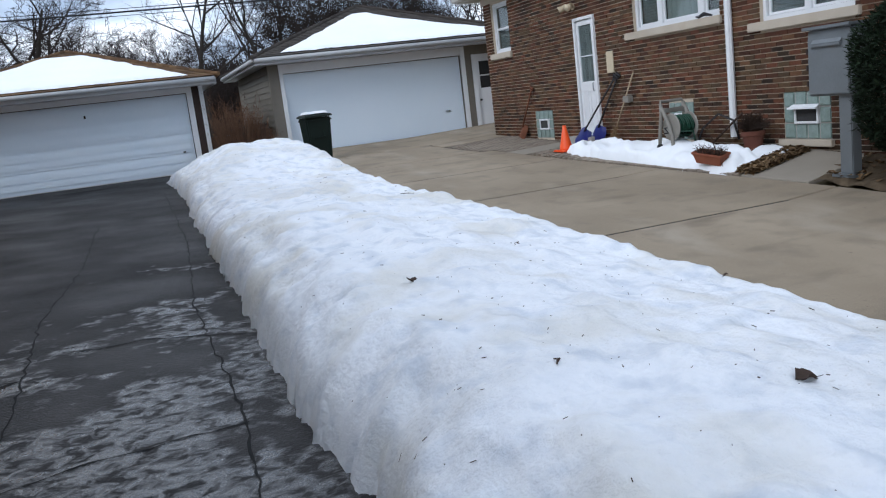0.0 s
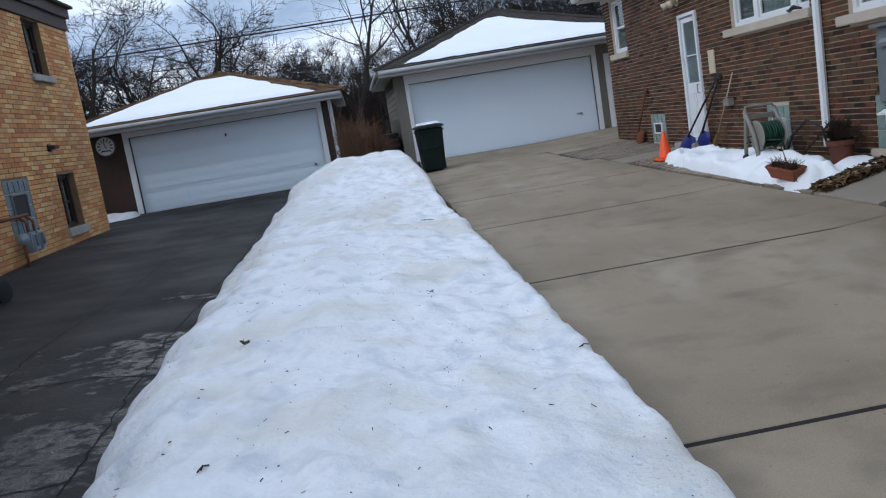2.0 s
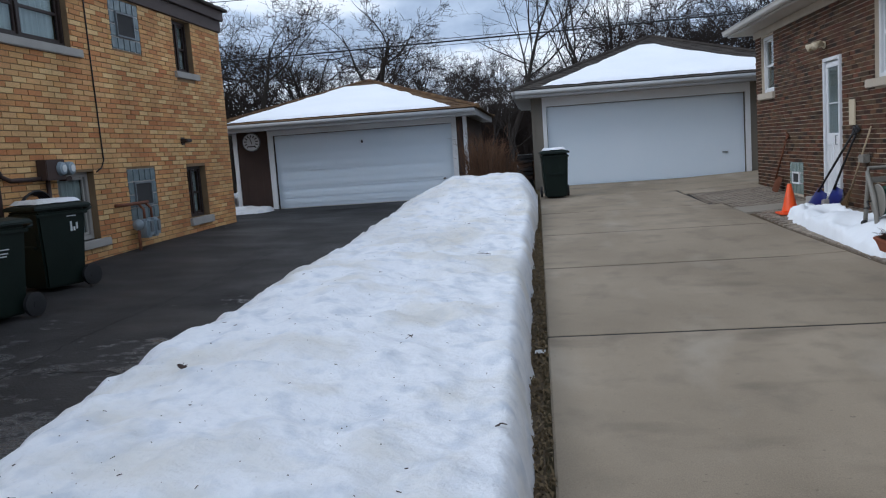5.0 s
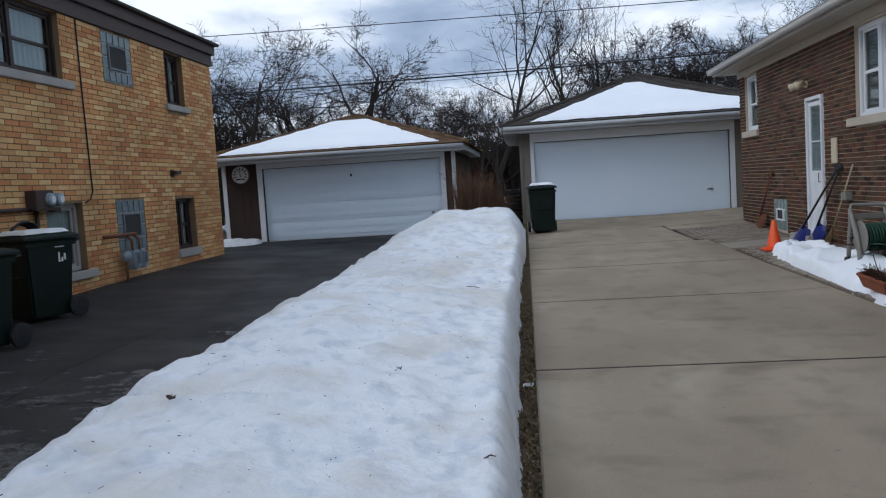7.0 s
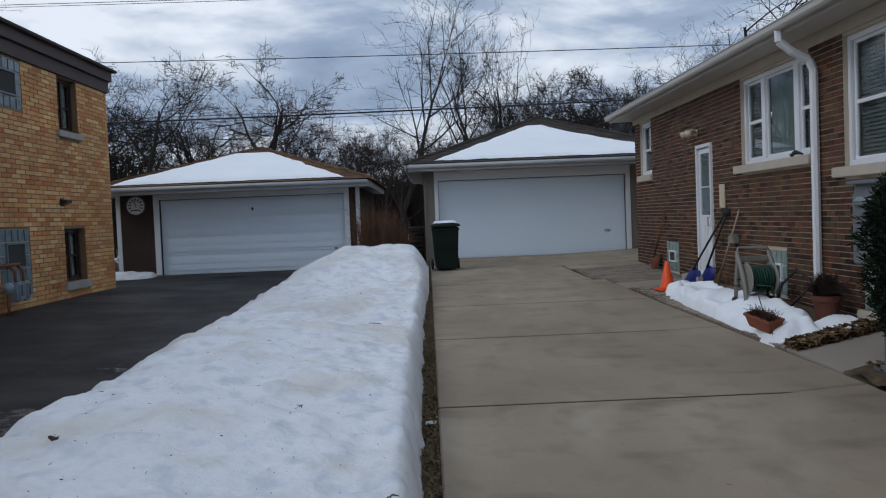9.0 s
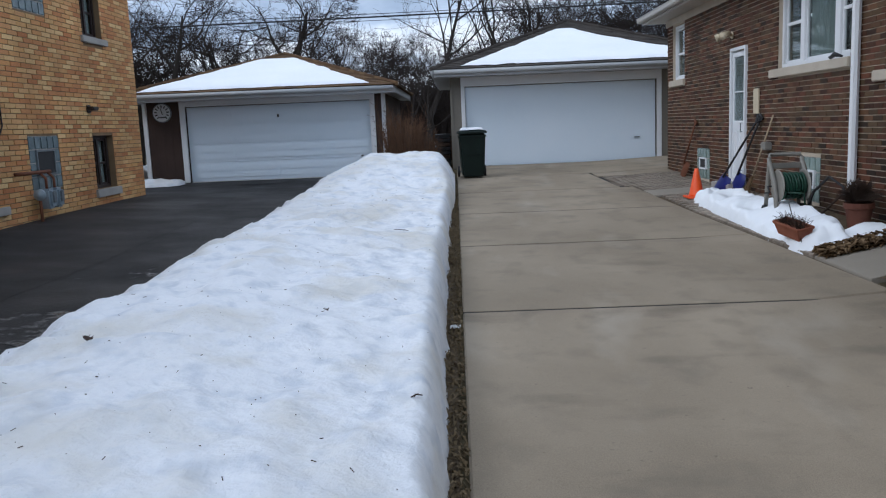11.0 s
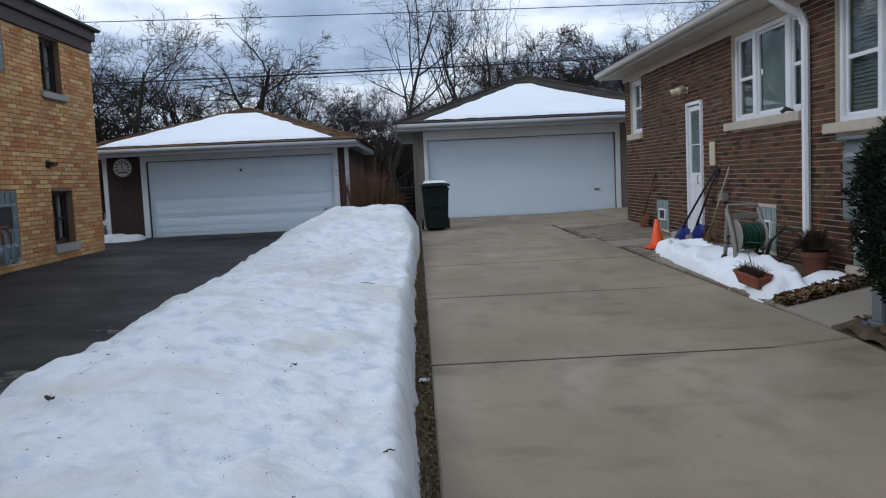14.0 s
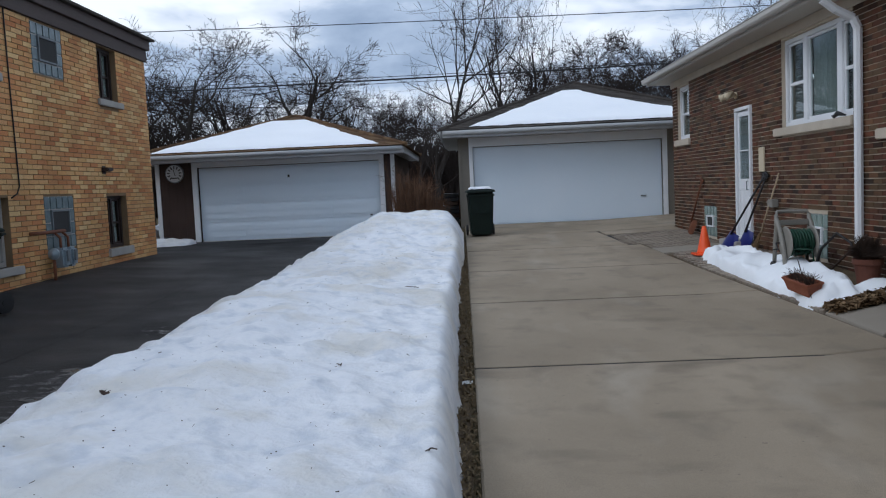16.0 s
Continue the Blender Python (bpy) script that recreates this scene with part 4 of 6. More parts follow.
# side door with a storm door
door = part("door", Shape().box(4.70, 4.75, 6.49, 7.11, 0.52, 2.60), "white", house_r, "white side door with a half glazed storm door")
s = Shape()
frame_ring(s, 4.63, 4.80, 6.43, 7.17, 0.46, 2.66, 0.055)
part("door_frame", s, "white", door, bevel=0.006)
s = Shape()
frame_ring(s, 4.665, 4.698, 6.50, 7.10, 1.40, 2.58, 0.075)
s.box(4.665, 4.698, 6.50, 7.10, 0.52, 1.40)
s.box(4.668, 4.695, 6.575, 7.025, 1.93, 1.955)
part("storm_door", s, "white", door, bevel=0.005)
s = Shape()
for a, b in ((6.56, 6.77), (6.83, 7.04)):
    frame_ring(s, 4.655, 4.664, a, b, 0.62, 1.32, 0.03)
part("door_panel", s, "white", door)
part("pane", Shape().box(4.672, 4.684, 6.57, 7.03, 1.47, 2.51), "glass", door).visible_shadow = False
part("curtain", wavy("x", 4.692, 6.575, 7.025, 1.47, 2.51, 0.004, 0.09), "blind", door)
part("door_handle", Shape().tube([(4.64, 6.56, 1.30), (4.615, 6.56, 1.30), (4.615, 6.56, 1.44), (4.64, 6.56, 1.44)], 0.009, 6), "steel", door)
part("doorstep", Shape().box(4.36, 4.67, 6.35, 7.25, 0.2, 0.47), "grey_stone", house_r, bevel=0.012)

lay_bricks(brick_rows("x", RX, -1, -2.5, 11.37, 0.03, 3.47, [(a, b, c - (0.125 if c > 1.5 else 0.0), d) for a, b, c, d in r_holes], high=0.056, gap=0.0117, head=0.007, seed=11), "x", RX, -1, wall_r, "brick_r", lambda u, z: 0.2 < u < 3.0 and 0.4 < z < 1.75, 0.056)
lay_bricks(brick_rows("y", 11.37, 1, 4.70, 7.0, 0.37, 3.47, [], high=0.056, gap=0.0117, head=0.007, seed=12), "y", 11.37, 1, wall_r, "brick_r", lambda u, z: False, 0.056)

# things on that wall
lamp = thing("flood_light", "cream twin flood light on the brick wall over the side door", "lamp", at=(4.66, 7.13, 2.88))
part("base", Shape().lathe((0, 0, 0), [(0.06, 0.0), (0.06, -0.02), (0.03, -0.04)], 14, "x"), "plate", lamp, smooth=False)
for d in (-0.09, 0.09):
    part("lamp_head", Shape().tube([(-0.03, d * 0.3, 0), (-0.10, d, 0.02), (-0.17, d * 1.5, -0.01), (-0.22, d * 1.8, -0.03)], [0.025, 0.05, 0.055, 0.068], 12), "plate", lamp, smooth=True)
t = thing("wall_plate", "cream rectangular plate fixed to the brick wall", "plate", at=(4.664, 5.98, 1.77))
part("plate", Shape().box(-0.02, 0.004, -0.11, 0.11, -0.19, 0.19), "plate", t, bevel=0.006)
t = thing("outlet_box", "grey weatherproof outlet box on the brick wall", "outlet", at=(4.62, 5.45, 1.10))
part("box", Shape().box(-0.05, 0.05, -0.10, 0.10, -0.06, 0.06), "reel", t, bevel=0.012)

# ---- electric cabinet on a post ----
cab = thing("electric_cabinet", "grey steel electric cabinet on a post beside the walk", "cabinet", at=(4.05, 0.14, 0.12))
part("post", Shape().box(-0.07, 0.07, -0.09, 0.09, 0.02, 0.92), "steel", cab, bevel=0.01)
part("foot", Shape().box(-0.13, 0.13, -0.16, 0.16, -0.02, 0.02), "steel", cab, bevel=0.006)
part("body", Shape().box(-0.12, 0.17, -0.16, 0.46, 0.90, 1.64), "steel", cab, bevel=0.012)
part("door", Shape().box(-0.145, -0.122, -0.14, 0.44, 0.92, 1.56), "steel", cab, bevel=0.008)
part("rain_cap", Shape().box(-0.18, 0.19, -0.19, 0.49, 1.642, 1.68), "steel", cab, bevel=0.008)
part("handle", Shape().box(-0.18, -0.145, -0.06, 0.36, 1.45, 1.49).quad((-0.18, -0.06, 1.49), (-0.18, 0.36, 1.49), (-0.146, 0.36, 1.53), (-0.146, -0.06, 1.53)), "steel", cab, bevel=0.006)
for z in (1.02, 1.2, 1.38):
    part("hinge", Shape().tube([(-0.145, 0.45, z), (-0.145, 0.45, z + 0.06)], 0.012, 8), "dark_frame", cab)

# ---- the buff brick house ----
LX = -6.61
house_l = thing("house", "two-storey buff brick house with a flat brown roof edge", "house")
l_holes = [(2.75, 4.6, 3.5, 4.46), (5.8, 6.8, 3.63, 4.44), (8.12, 8.95, 3.47, 4.45), (8.1, 9.0, 0.70, 1.68), (5.8, 6.8, 0.85, 1.70), (3.83, 4.8, 0.69, 1.70)]
wall_l = part("wall", pierced("x", LX, -0.28, -9.0, 10.40, -0.4, 4.5, l_holes), "mortar_y", house_l, "buff and orange brick in running bond")
s = Shape()
s.box(-16, -6.9, 10.12, 10.40, -0.4, 4.5)
s.box(-16.3, -16.01, -9, 10.4, -0.4, 4.5)
s.box(-16, -6.9, -9.0, -8.7, -0.4, 4.5)
part("rear_wall", s, "mortar_y", house_l)
# assumed interior again, with the gloom in its colour
part("floor", Shape().box(-15.9, -6.91, -8.69, 10.1, 2.4, 2.6), "unlit_room", house_l)
part("inner_wall", Shape().box(-9.6, -9.5, -8.69, 10.1, 0.1, 4.48), "unlit_room", house_l)
part("fascia", Shape().box(-6.62, -6.56, -9.0, 10.46, 4.47, 4.70).box(-6.62, -6.50, -9.0, 10.52, 4.705, 4.90).box(-16, -6.63, 10.40, 10.46, 4.47, 4.70).box(-16, -6.63, 10.40, 10.52, 4.705, 4.90), "fascia", house_l, "dark brown boards", bevel=0.006)
part("roof", Shape().box(-16.4, -6.42, -9.2, 10.62, 4.905, 4.96), "shingle_g", house_l, "dark flat roof edge", bevel=0.008)
w = window_x(house_l, LX, 1, 2.75, 4.6, 3.5, 4.46, [(2.81, 3.52), (3.60, 4.53)], "dark_frame", double=(0, 1), cover="curtain", set_back=0.08)
part("sill", Shape().box(-6.70, -6.55, 2.6, 4.84, 3.37, 3.49), "grey_stone", w, bevel=0.01)
for z0, z1, sill in ((3.47, 4.45, 3.35), (0.70, 1.68, 0.55)):
    w = window_x(house_l, LX, 1, 8.12, 8.97, z0, z1, [(8.18, 8.50), (8.58, 8.91)], "dark_frame", double=(0, 1), cover="curtain", set_back=0.10)
    part("sill", Shape().box(-6.72, -6.55, 8.03, 9.10, sill, z0 - 0.003), "grey_stone", w, bevel=0.01)
block_window(house_l, LX, 1, 5.8, 6.8, 3.63, 4.44, 5, 4, (6.0, 6.6, 3.84, 4.24), "block_b", "steel")
block_window(house_l, LX, 1, 5.8, 6.8, 0.85, 1.70, 5, 4, (6.0, 6.6, 1.07, 1.48), "block_b", "steel")
w = window_x(house_l, LX, 1, 3.83, 4.8, 0.69, 1.70, [(3.91, 4.72)], "grey_stone", w=0.07, cover="curtain", set_back=0.10)
part("sill", Shape().box(-6.74, -6.53, 3.80, 4.98, 0.57, 0.69), "grey_stone", w, bevel=0.01)
lay_bricks(brick_rows("x", LX, 1, 1.0, 10.40, 0.10, 4.47, [(a, b, c - 0.13 if b - a < 0.99 or c > 3.45 and b < 5 else c, d) for a, b, c, d in l_holes], length=0.29, seed=21), "x", LX, 1, wall_l, "brick_y", lambda u, z: 2.4 < u < 7.4 and 1.75 < z < 3.3)
lay_bricks(brick_rows("y", 10.40, 1, -9.0, LX, 0.3, 4.47, [], length=0.29, seed=22), "y", 10.40, 1, wall_l, "brick_y", lambda u, z: False)

t = thing("wall_lamp", "small dark wall lamp on the buff brick", "lamp", at=(-6.59, 8.06, 2.16))
part("body", Shape().box(0, 0.13, -0.12, 0.12, -0.03, 0.04), "dark_frame", t, bevel=0.015)
part("back_plate", Shape().box(-0.02, 0.0, -0.07, 0.07, -0.07, 0.07), "dark_frame", t)
t = thing("electric_meters", "two round glass electric meters on a brown box", "meter", at=(-6.59, 3.72, 1.76))
part("box", Shape().box(-0.01, 0.14, -0.34, 0.10, -0.15, 0.13), "pipe", t, bevel=0.01)
for d in (-0.02, 0.19):
    mt = part("meter", Shape().lathe((0.10, d, 0.0), [(0.095, 0.0), (0.095, 0.05), (0.085, 0.09), (0.06, 0.10)], 20, "x"), "gas", t, smooth=False)
    part("dial", Shape().lathe((0.10, d, 0.0), [(0.050, 0.101), (0.050, 0.106)], 16, "x"), "print_white", mt)
part("seal_plate", Shape().box(0.0, 0.12, 0.12, 0.28, -0.17, -0.11), "pipe", t, bevel=0.01)
t = thing("conduit", "dark brown metal conduit climbing the buff brick wall", "pipe")
part("riser", Shape().tube([(-6.55, 2.45, 0.35), (-6.55, 2.45, 1.8), (-6.55, 2.42, 3.3), (-6.55, 2.40, 4.45)], 0.05, 10), "pipe", t, smooth=True)
part("branch", Shape().tube([(-6.56, 2.47, 1.85), (-6.56, 2.58, 1.70), (-6.56, 2.75, 1.64), (-6.56, 3.4, 1.64)], 0.03, 8), "pipe", t, smooth=True)
part("drop", Shape().tube([(-6.56, 3.55, 1.62), (-6.56, 3.55, 0.40)], 0.03, 8), "pipe", t, smooth=True)
t = thing("wall_cable", "thin dark cable hanging down the buff brick wall", "cable")
part("cable", Shape().tube([(-6.585, 5.05, 4.46), (-6.585, 5.06, 3.4), (-6.585, 5.08, 2.5), (-6.585, 5.10, 1.86), (-6.585, 5.02, 1.75), (-6.585, 4.86, 1.69)], 0.011, 6), "cable", t, smooth=True)
t = thing("gas_meters", "pair of grey-blue gas meters with rusty pipes", "meter", at=(-6.40, 5.95, 0.74))
for d in (-0.12, 0.13):
    mt = part("meter", Shape().box(-0.10, 0.10, d - 0.10, d + 0.10, -0.17, 0.14), "gas", t, bevel=0.035)
    part("index", Shape().box(0.10, 0.125, d - 0.05, d + 0.05, -0.08, 0.10), "steel", mt, bevel=0.01)
    part("inlet", Shape().tube([(0, d, 0.13), (0, d, 0.30), (-0.08, d, 0.38)], 0.022, 8), "rust", t, smooth=True)
part("manifold", Shape().tube([(-0.16, -0.72, 0.40), (-0.08, -0.6, 0.40), (-0.08, 0.2, 0.40)], 0.028, 8), "rust", t, smooth=True)
part("regulator", Shape().lathe((0, -0.36, 0.06), [(0.02, -0.06), (0.09, -0.02), (0.09, 0.02), (0.03, 0.07)], 14, "y"), "gas", t)
part("riser", Shape().tube([(0, -0.36, 0.1), (0, -0.36, -0.2), (0, -0.36, -0.40)], 0.024, 8), "rust", t, smooth=True)


# ---- garages ----
def hip_roof(x0, x1, y0, y1, z, ax, ay, az, ay2, rows, thick=0.012):
    """Shingle courses on the four faces of a hip roof."""
    s = Shape()
    ridge = [Vector((ax, ay, az)), Vector((ax, ay2, az))]
    c = [Vector((x0, y0, z)), Vector((x1, y0, z)), Vector((x1, y1, z)), Vector((x0, y1, z))]
    faces = [(c[0], c[1], ridge[0], ridge[0]), (c[1], c[2], ridge[1], ridge[0]), (c[2], c[3], ridge[1], ridge[1]), (c[3], c[0], ridge[0], ridge[1])]
    rnd = random.Random(3)
    for a, b, tb, ta in faces:
        up = (b - a).cross(ta - a).normalized()
        up = up if up.z > 0 else -up
        for i in range(rows):
            v0, v1 = i / rows, min(1.0, (i + 1.25) / rows)
            l0, r0, l1, r1 = a.lerp(ta, v0), b.lerp(tb, v0), a.lerp(ta, v1), b.lerp(tb, v1)
            wide = (r0 - l0).length
            n = max(1, int(wide / 0.33))
            for k in range(n):
                ka, kb = k / n + 0.0015, (k + 1) / n - 0.0015
                lift = up * (thick + rnd.uniform(0.0, 0.006))
                p = [l0.lerp(r0, ka) + lift, l0.lerp(r0, kb) + lift, l1.lerp(r1, kb) + up * 0.002, l1.lerp(r1, ka) + up * 0.002]
                s.quad(*p)
                s.quad(p[0] - lift, p[1] - lift, p[1], p[0])
    for a, b, tb, ta in faces:
        s.quad(a, b, tb, ta) if (tb - ta).length > 0.01 else s.quad(a, b, ta)
    for a, t in ((c[0], ridge[0]), (c[1], ridge[0]), (c[2], ridge[1]), (c[3], ridge[1]), (ridge[0], ridge[1])):
        n = 24
        for k in range(n):
            s.tube([a.lerp(t, k / n) + Vector((0, 0, 0.022)), a.lerp(t, (k + 1.1) / n) + Vector((0, 0, 0.016))], [0.055, 0.045], 6)
    s.quad(c[0] - Vector((0, 0, 0.03)), c[1] - Vector((0, 0, 0.03)), c[2] - Vector((0, 0, 0.03)), c[3] - Vector((0, 0, 0.03)))
    return s


def roof_snow(x0, x1, y0, z, ax, ay, az, left, right, top, seed, thick=0.06):
    """Snow lying on the front face of a hip roof, with a ragged rim."""
    s = Shape()
    nv, nu = 70, 110
    el, er, ap = Vector((x0, y0, z)), Vector((x1, y0, z)), Vector((ax, ay, az))
    up = (er - el).cross(ap - el).normalized()
    for j in range(nv + 1):
        v = 0.035 + (top - 0.035) * j / nv
        span = 1 - v
        cx = (ax - x0) / (x1 - x0) * v
        a = cx + left(v) + 0.010 * n3(v * 14, seed) + 0.004 * n3(v * 60, seed)
        b = cx + span - right(v) + 0.014 * n3(v * 12, seed + 5) + 0.005 * n3(v * 60, seed + 5)
        b = max(b, a + 0.002)
        for i in range(nu + 1):
            u = a + (b - a) * i / nu
            vv = v + (0.012 * n3(u * 22, seed + 2) + 0.006 * n3(u * 70, seed) if j in (0, nv) else 0)
            rim = min(i, nu - i, j, nv - j)
            h = thick * (0.25 + 0.75 * min(1, rim / 3)) + 0.012 * n3(u * 9, v * 9, seed) if rim else 0.012
            s.v.append(tuple(el + (er - el) * u + (ap - (el + (er - el) * ((ax - x0) / (x1 - x0)))) * vv + up * (h + 0.014)))
    n = nu + 1
    s.f = [(j * n + i, j * n + i + 1, (j + 1) * n + i + 1, (j + 1) * n + i) for j in range(nv) for i in range(nu)]
    return s


def garage_door(parent, x0, x1, y, z0, z1, rows, cols, material, tagline):
    """A sectional door: each section with its row of raised panels."""
    d = part("garage_door", Shape().box(x0, x1, y + 0.07, y + 0.10, z0, z1), material, parent, tagline)
    h = (z1 - z0) / rows
    for r in range(rows):
        s = Shape().box(x0, x1, y + 0.035, y + 0.068, z0 + r * h + 0.005, z0 + (r + 1) * h - 0.005)
        sec = part("section", s, material, d, bevel=0.006)
        if cols:
            for c in range(cols):
                a = x0 + 0.08 + c * (x1 - x0 - 0.08) / cols
                b = a + (x1 - x0 - 0.08) / cols - 0.08
                for q in range(2):
                    za = z0 + r * h + 0.07 + q * (h - 0.14) / 2 + 0.012
                    zb = za + (h - 0.14) / 2 - 0.024
                    part("panel", Shape().box(a, b, y + 0.018, y + 0.034, za, zb), material, sec, bevel=0.005)
    return d


# left garage
g1 = thing("garage", "detached brown garage with a white sectional door and snowy hip roof", "garage")
GY = 14.14
part("wall", pierced("y", GY, 0.14, -7.9, -1.76, 0.1, 2.56, [(-6.83, -2.13, 0.1, 2.33)]), "brown", g1, "dark brown boards")
part("side_wall", Shape().box(-7.9, -7.76, GY + 0.14, 20.3, 0.1, 2.56).box(-1.90, -1.76, GY + 0.14, 20.3, 0.1, 2.56).box(-7.76, -1.90, 20.16, 20.3, 0.1, 2.56), "brown", g1)
for i in range(4):
    part("board", Shape().box(-7.8 + 0.205 * i, -7.598 + 0.205 * i, GY - 0.018, GY - 0.003, 0.475, 2.46), "brown", g1)
for n, b in (("trim", (-6.97, -6.83, GY - 0.035, GY + 0.03, 0.42, 2.45)), ("trim", (-2.13, -2.0, GY - 0.035, GY + 0.03, 0.42, 2.45)), ("trim", (-6.97, -2.0, GY - 0.038, GY + 0.03, 2.33, 2.47)),
             ("corner_board", (-7.92, -7.81, GY - 0.03, GY + 0.05, 0.42, 2.47)), ("corner_board", (-1.83, -1.73, GY - 0.03, GY + 0.1, 0.42, 2.47)), ("trim", (-7.8, -6.98, GY - 0.03, GY - 0.005, 0.40, 0.47))):
    part(n, Shape().box(*b), "white", g1, bevel=0.006)
gd = garage_door(g1, -6.82, -2.14, GY + 0.05, 0.43, 2.32, 4, 4, "door_panel", "white sectional garage door with raised panels")
part("door_pull", Shape().box(-4.50, -4.46, GY + 0.03, GY + 0.078, 1.99, 2.06), "black", gd, bevel=0.005)
part("lock", Shape().box(-2.42, -2.36, GY + 0.04, GY + 0.08, 0.92, 0.95), "black", gd)
part("seal", Shape().box(-6.82, -2.14, GY + 0.08, GY + 0.12, 0.40, 0.43), "print_white", gd)
part("soffit", Shape().box(-8.2, -1.46, 13.56, GY - 0.04, 2.47, 2.49).box(-1.74, -1.46, GY - 0.03, 20.6, 2.47, 2.49), "eave", g1)
part("fascia", Shape().box(-8.22, -1.44, 13.50, 13.55, 2.46, 2.62).box(-1.48, -1.43, 13.56, 20.7, 2.46, 2.62).box(-8.24, -8.2, 13.56, 20.7, 2.46, 2.62), "eave", g1, bevel=0.005)
part("gutter", Shape().tube([(-8.22, 13.45, 2.60), (-1.46, 13.45, 2.58)], 0.055, 10), "eave", g1, smooth=True)
part("roof", hip_roof(-8.28, -1.36, 13.42, 20.8, 2.65, -4.8, 17.2, 3.82, 17.3, 26), "shingle_b", g1, "brown shingles with moss")
tagged(part("roof_snow", roof_snow(-8.28, -1.36, 13.42, 2.65, -4.8, 17.2, 3.82, lambda v: 0.045 * (1 - v) + 0.03 * v, lambda v: 0.05 * (1 - v) + 0.03, 0.82, 1.0), "roof_snow", None, smooth=True), "sheet of white snow on the brown garage roof", "snow")
t = thing("thermometer_dial", "round white thermometer dial on the brown garage wall", "thermometer", at=(-7.41, GY - 0.02, 2.21))
part("rim", Shape().lathe((0, 0, 0), [(0.17, 0.02), (0.17, -0.02), (0.155, -0.03)], 32, "y"), "steel", t)
part("dial", Shape().lathe((0, 0, 0), [(0.154, -0.028), (0.154, -0.032)], 32, "y"), "print_white", t)
s = Shape()
for k in range(11):
    a = math.radians(-50 + 28 * k)
    ca, sa = math.cos(a), math.sin(a)
    q = [(0.085, -0.010), (0.135, -0.010), (0.135, 0.010), (0.085, 0.010)]
    s.quad(*[(r * ca - w * sa, -0.034, r * sa + w * ca) for r, w in q])
s.quad((-0.05, -0.034, -0.09), (0.05, -0.034, -0.09), (0.05, -0.034, -0.07), (-0.05, -0.034, -0.07))
part("tick_marks", s, "black", t)
part("needle", Shape().tube([(0.015, -0.036, -0.04), (-0.02, -0.036, 0.08)], 0.006, 4), "black", t)
t.scale = (1.42, 1.0, 1.42)
t = thing("downspout_elbow", "black plastic drain elbow at the garage corner", "pipe", at=(-7.7, GY - 0.14, 0.46))
part("elbow", Shape().tube([(0, 0.08, 0.1), (0, 0.02, 0.02), (0.12, -0.06, 0.0)], 0.06, 10), "black", t, smooth=True)

# right garage
g2 = thing("garage", "detached tan-sided garage with a plain white door and snowy hip roof", "garage")
HY = 14.31
part("wall", pierced("y", HY, 0.14, -0.05, 6.75, 0.2, 2.86, [(0.29, 5.14, 0.2, 2.55), (5.52, 6.32, 0.2, 2.50)]), "tan", g2)
part("side_wall", Shape().box(-0.05, 0.09, HY + 0.14, 21.0, 0.2, 2.86).box(6.61, 6.75, HY + 0.14, 21.0, 0.2, 2.86).box(0.09, 6.61, 20.86, 21.0, 0.2, 2.86), "tan", g2)
board = Shape().quad((0, 0, 0), (0, 6.5, 0), (0.018, 6.5, 0.148), (0.018, 0, 0.148)).quad((0, 0, 0), (0, 6.5, 0), (0.02, 6.5, 0), (0.02, 0, 0)).mesh("siding_board", "tan")
for i in range(16):
    ob = new("siding_board", board)
    ob.parent = g2
    ob.location = (-0.072, HY + 0.06, 0.50 + i * 0.15)
for a, b in ((-0.02, 0.19), (5.27, 5.45)):
    fb = Shape().quad((a, 0, 0), (b, 0, 0), (b, 0.016, 0.148), (a, 0.016, 0.148)).quad((a, 0, 0), (b, 0, 0), (b, 0.018, 0), (a, 0.018, 0)).mesh("siding_board", "tan")
    for i in range(16):
        ob = new("siding_board", fb)
        ob.parent = g2
        ob.location = (0, HY - 0.022, 0.50 + i * 0.15)
part("corner_board", Shape().box(-0.085, -0.02, HY - 0.04, HY + 0.06, 0.48, 2.78), "tan", g2, bevel=0.006)
for b in ((0.19, 0.29, HY - 0.045, HY + 0.03, 0.50, 2.78), (5.14, 5.26, HY - 0.045, HY + 0.03, 0.50, 2.78), (0.29, 5.14, HY - 0.042, HY + 0.03, 2.55, 2.78)):
    part("trim", Shape().box(*b), "white", g2, bevel=0.006)
gd = garage_door(g2, 0.30, 5.13, HY + 0.05, 0.53, 2.54, 1, 0, "door_panel", "plain white flush garage door")
part("door_handle", Shape().box(4.58, 4.72, HY + 0.045, HY + 0.08, 1.10, 1.125), "steel", gd, bevel=0.005)
part("seal", Shape().box(0.30, 5.13, HY + 0.08, HY + 0.12, 0.50, 0.53), "print_white", gd)
sd = part("side_door", Shape().box(5.58, 6.26, HY + 0.02, HY + 0.06, 0.52, 2.44), "white", g2, "white service door with two panes")
s = Shape()
for b in ((5.46, 5.58, HY - 0.04, HY + 0.03, 0.5, 2.54), (6.26, 6.38, HY - 0.04, HY + 0.03, 0.5, 2.54), (5.58, 6.26, HY - 0.04, HY + 0.03, 2.44, 2.54)):
    s.box(*b)
part("door_frame", s, "white", sd, bevel=0.005)
for z0, z1 in ((1.62, 1.94), (1.98, 2.34)):
    part("pane", Shape().box(5.68, 6.16, HY + 0.012, HY + 0.019, z0, z1), "black", sd)
for z0, z1 in ((0.62, 1.05), (1.12, 1.5)):
    part("door_panel", Shape().box(5.68, 6.16, HY + 0.010, HY + 0.019, z0, z1), "white", sd, bevel=0.004)
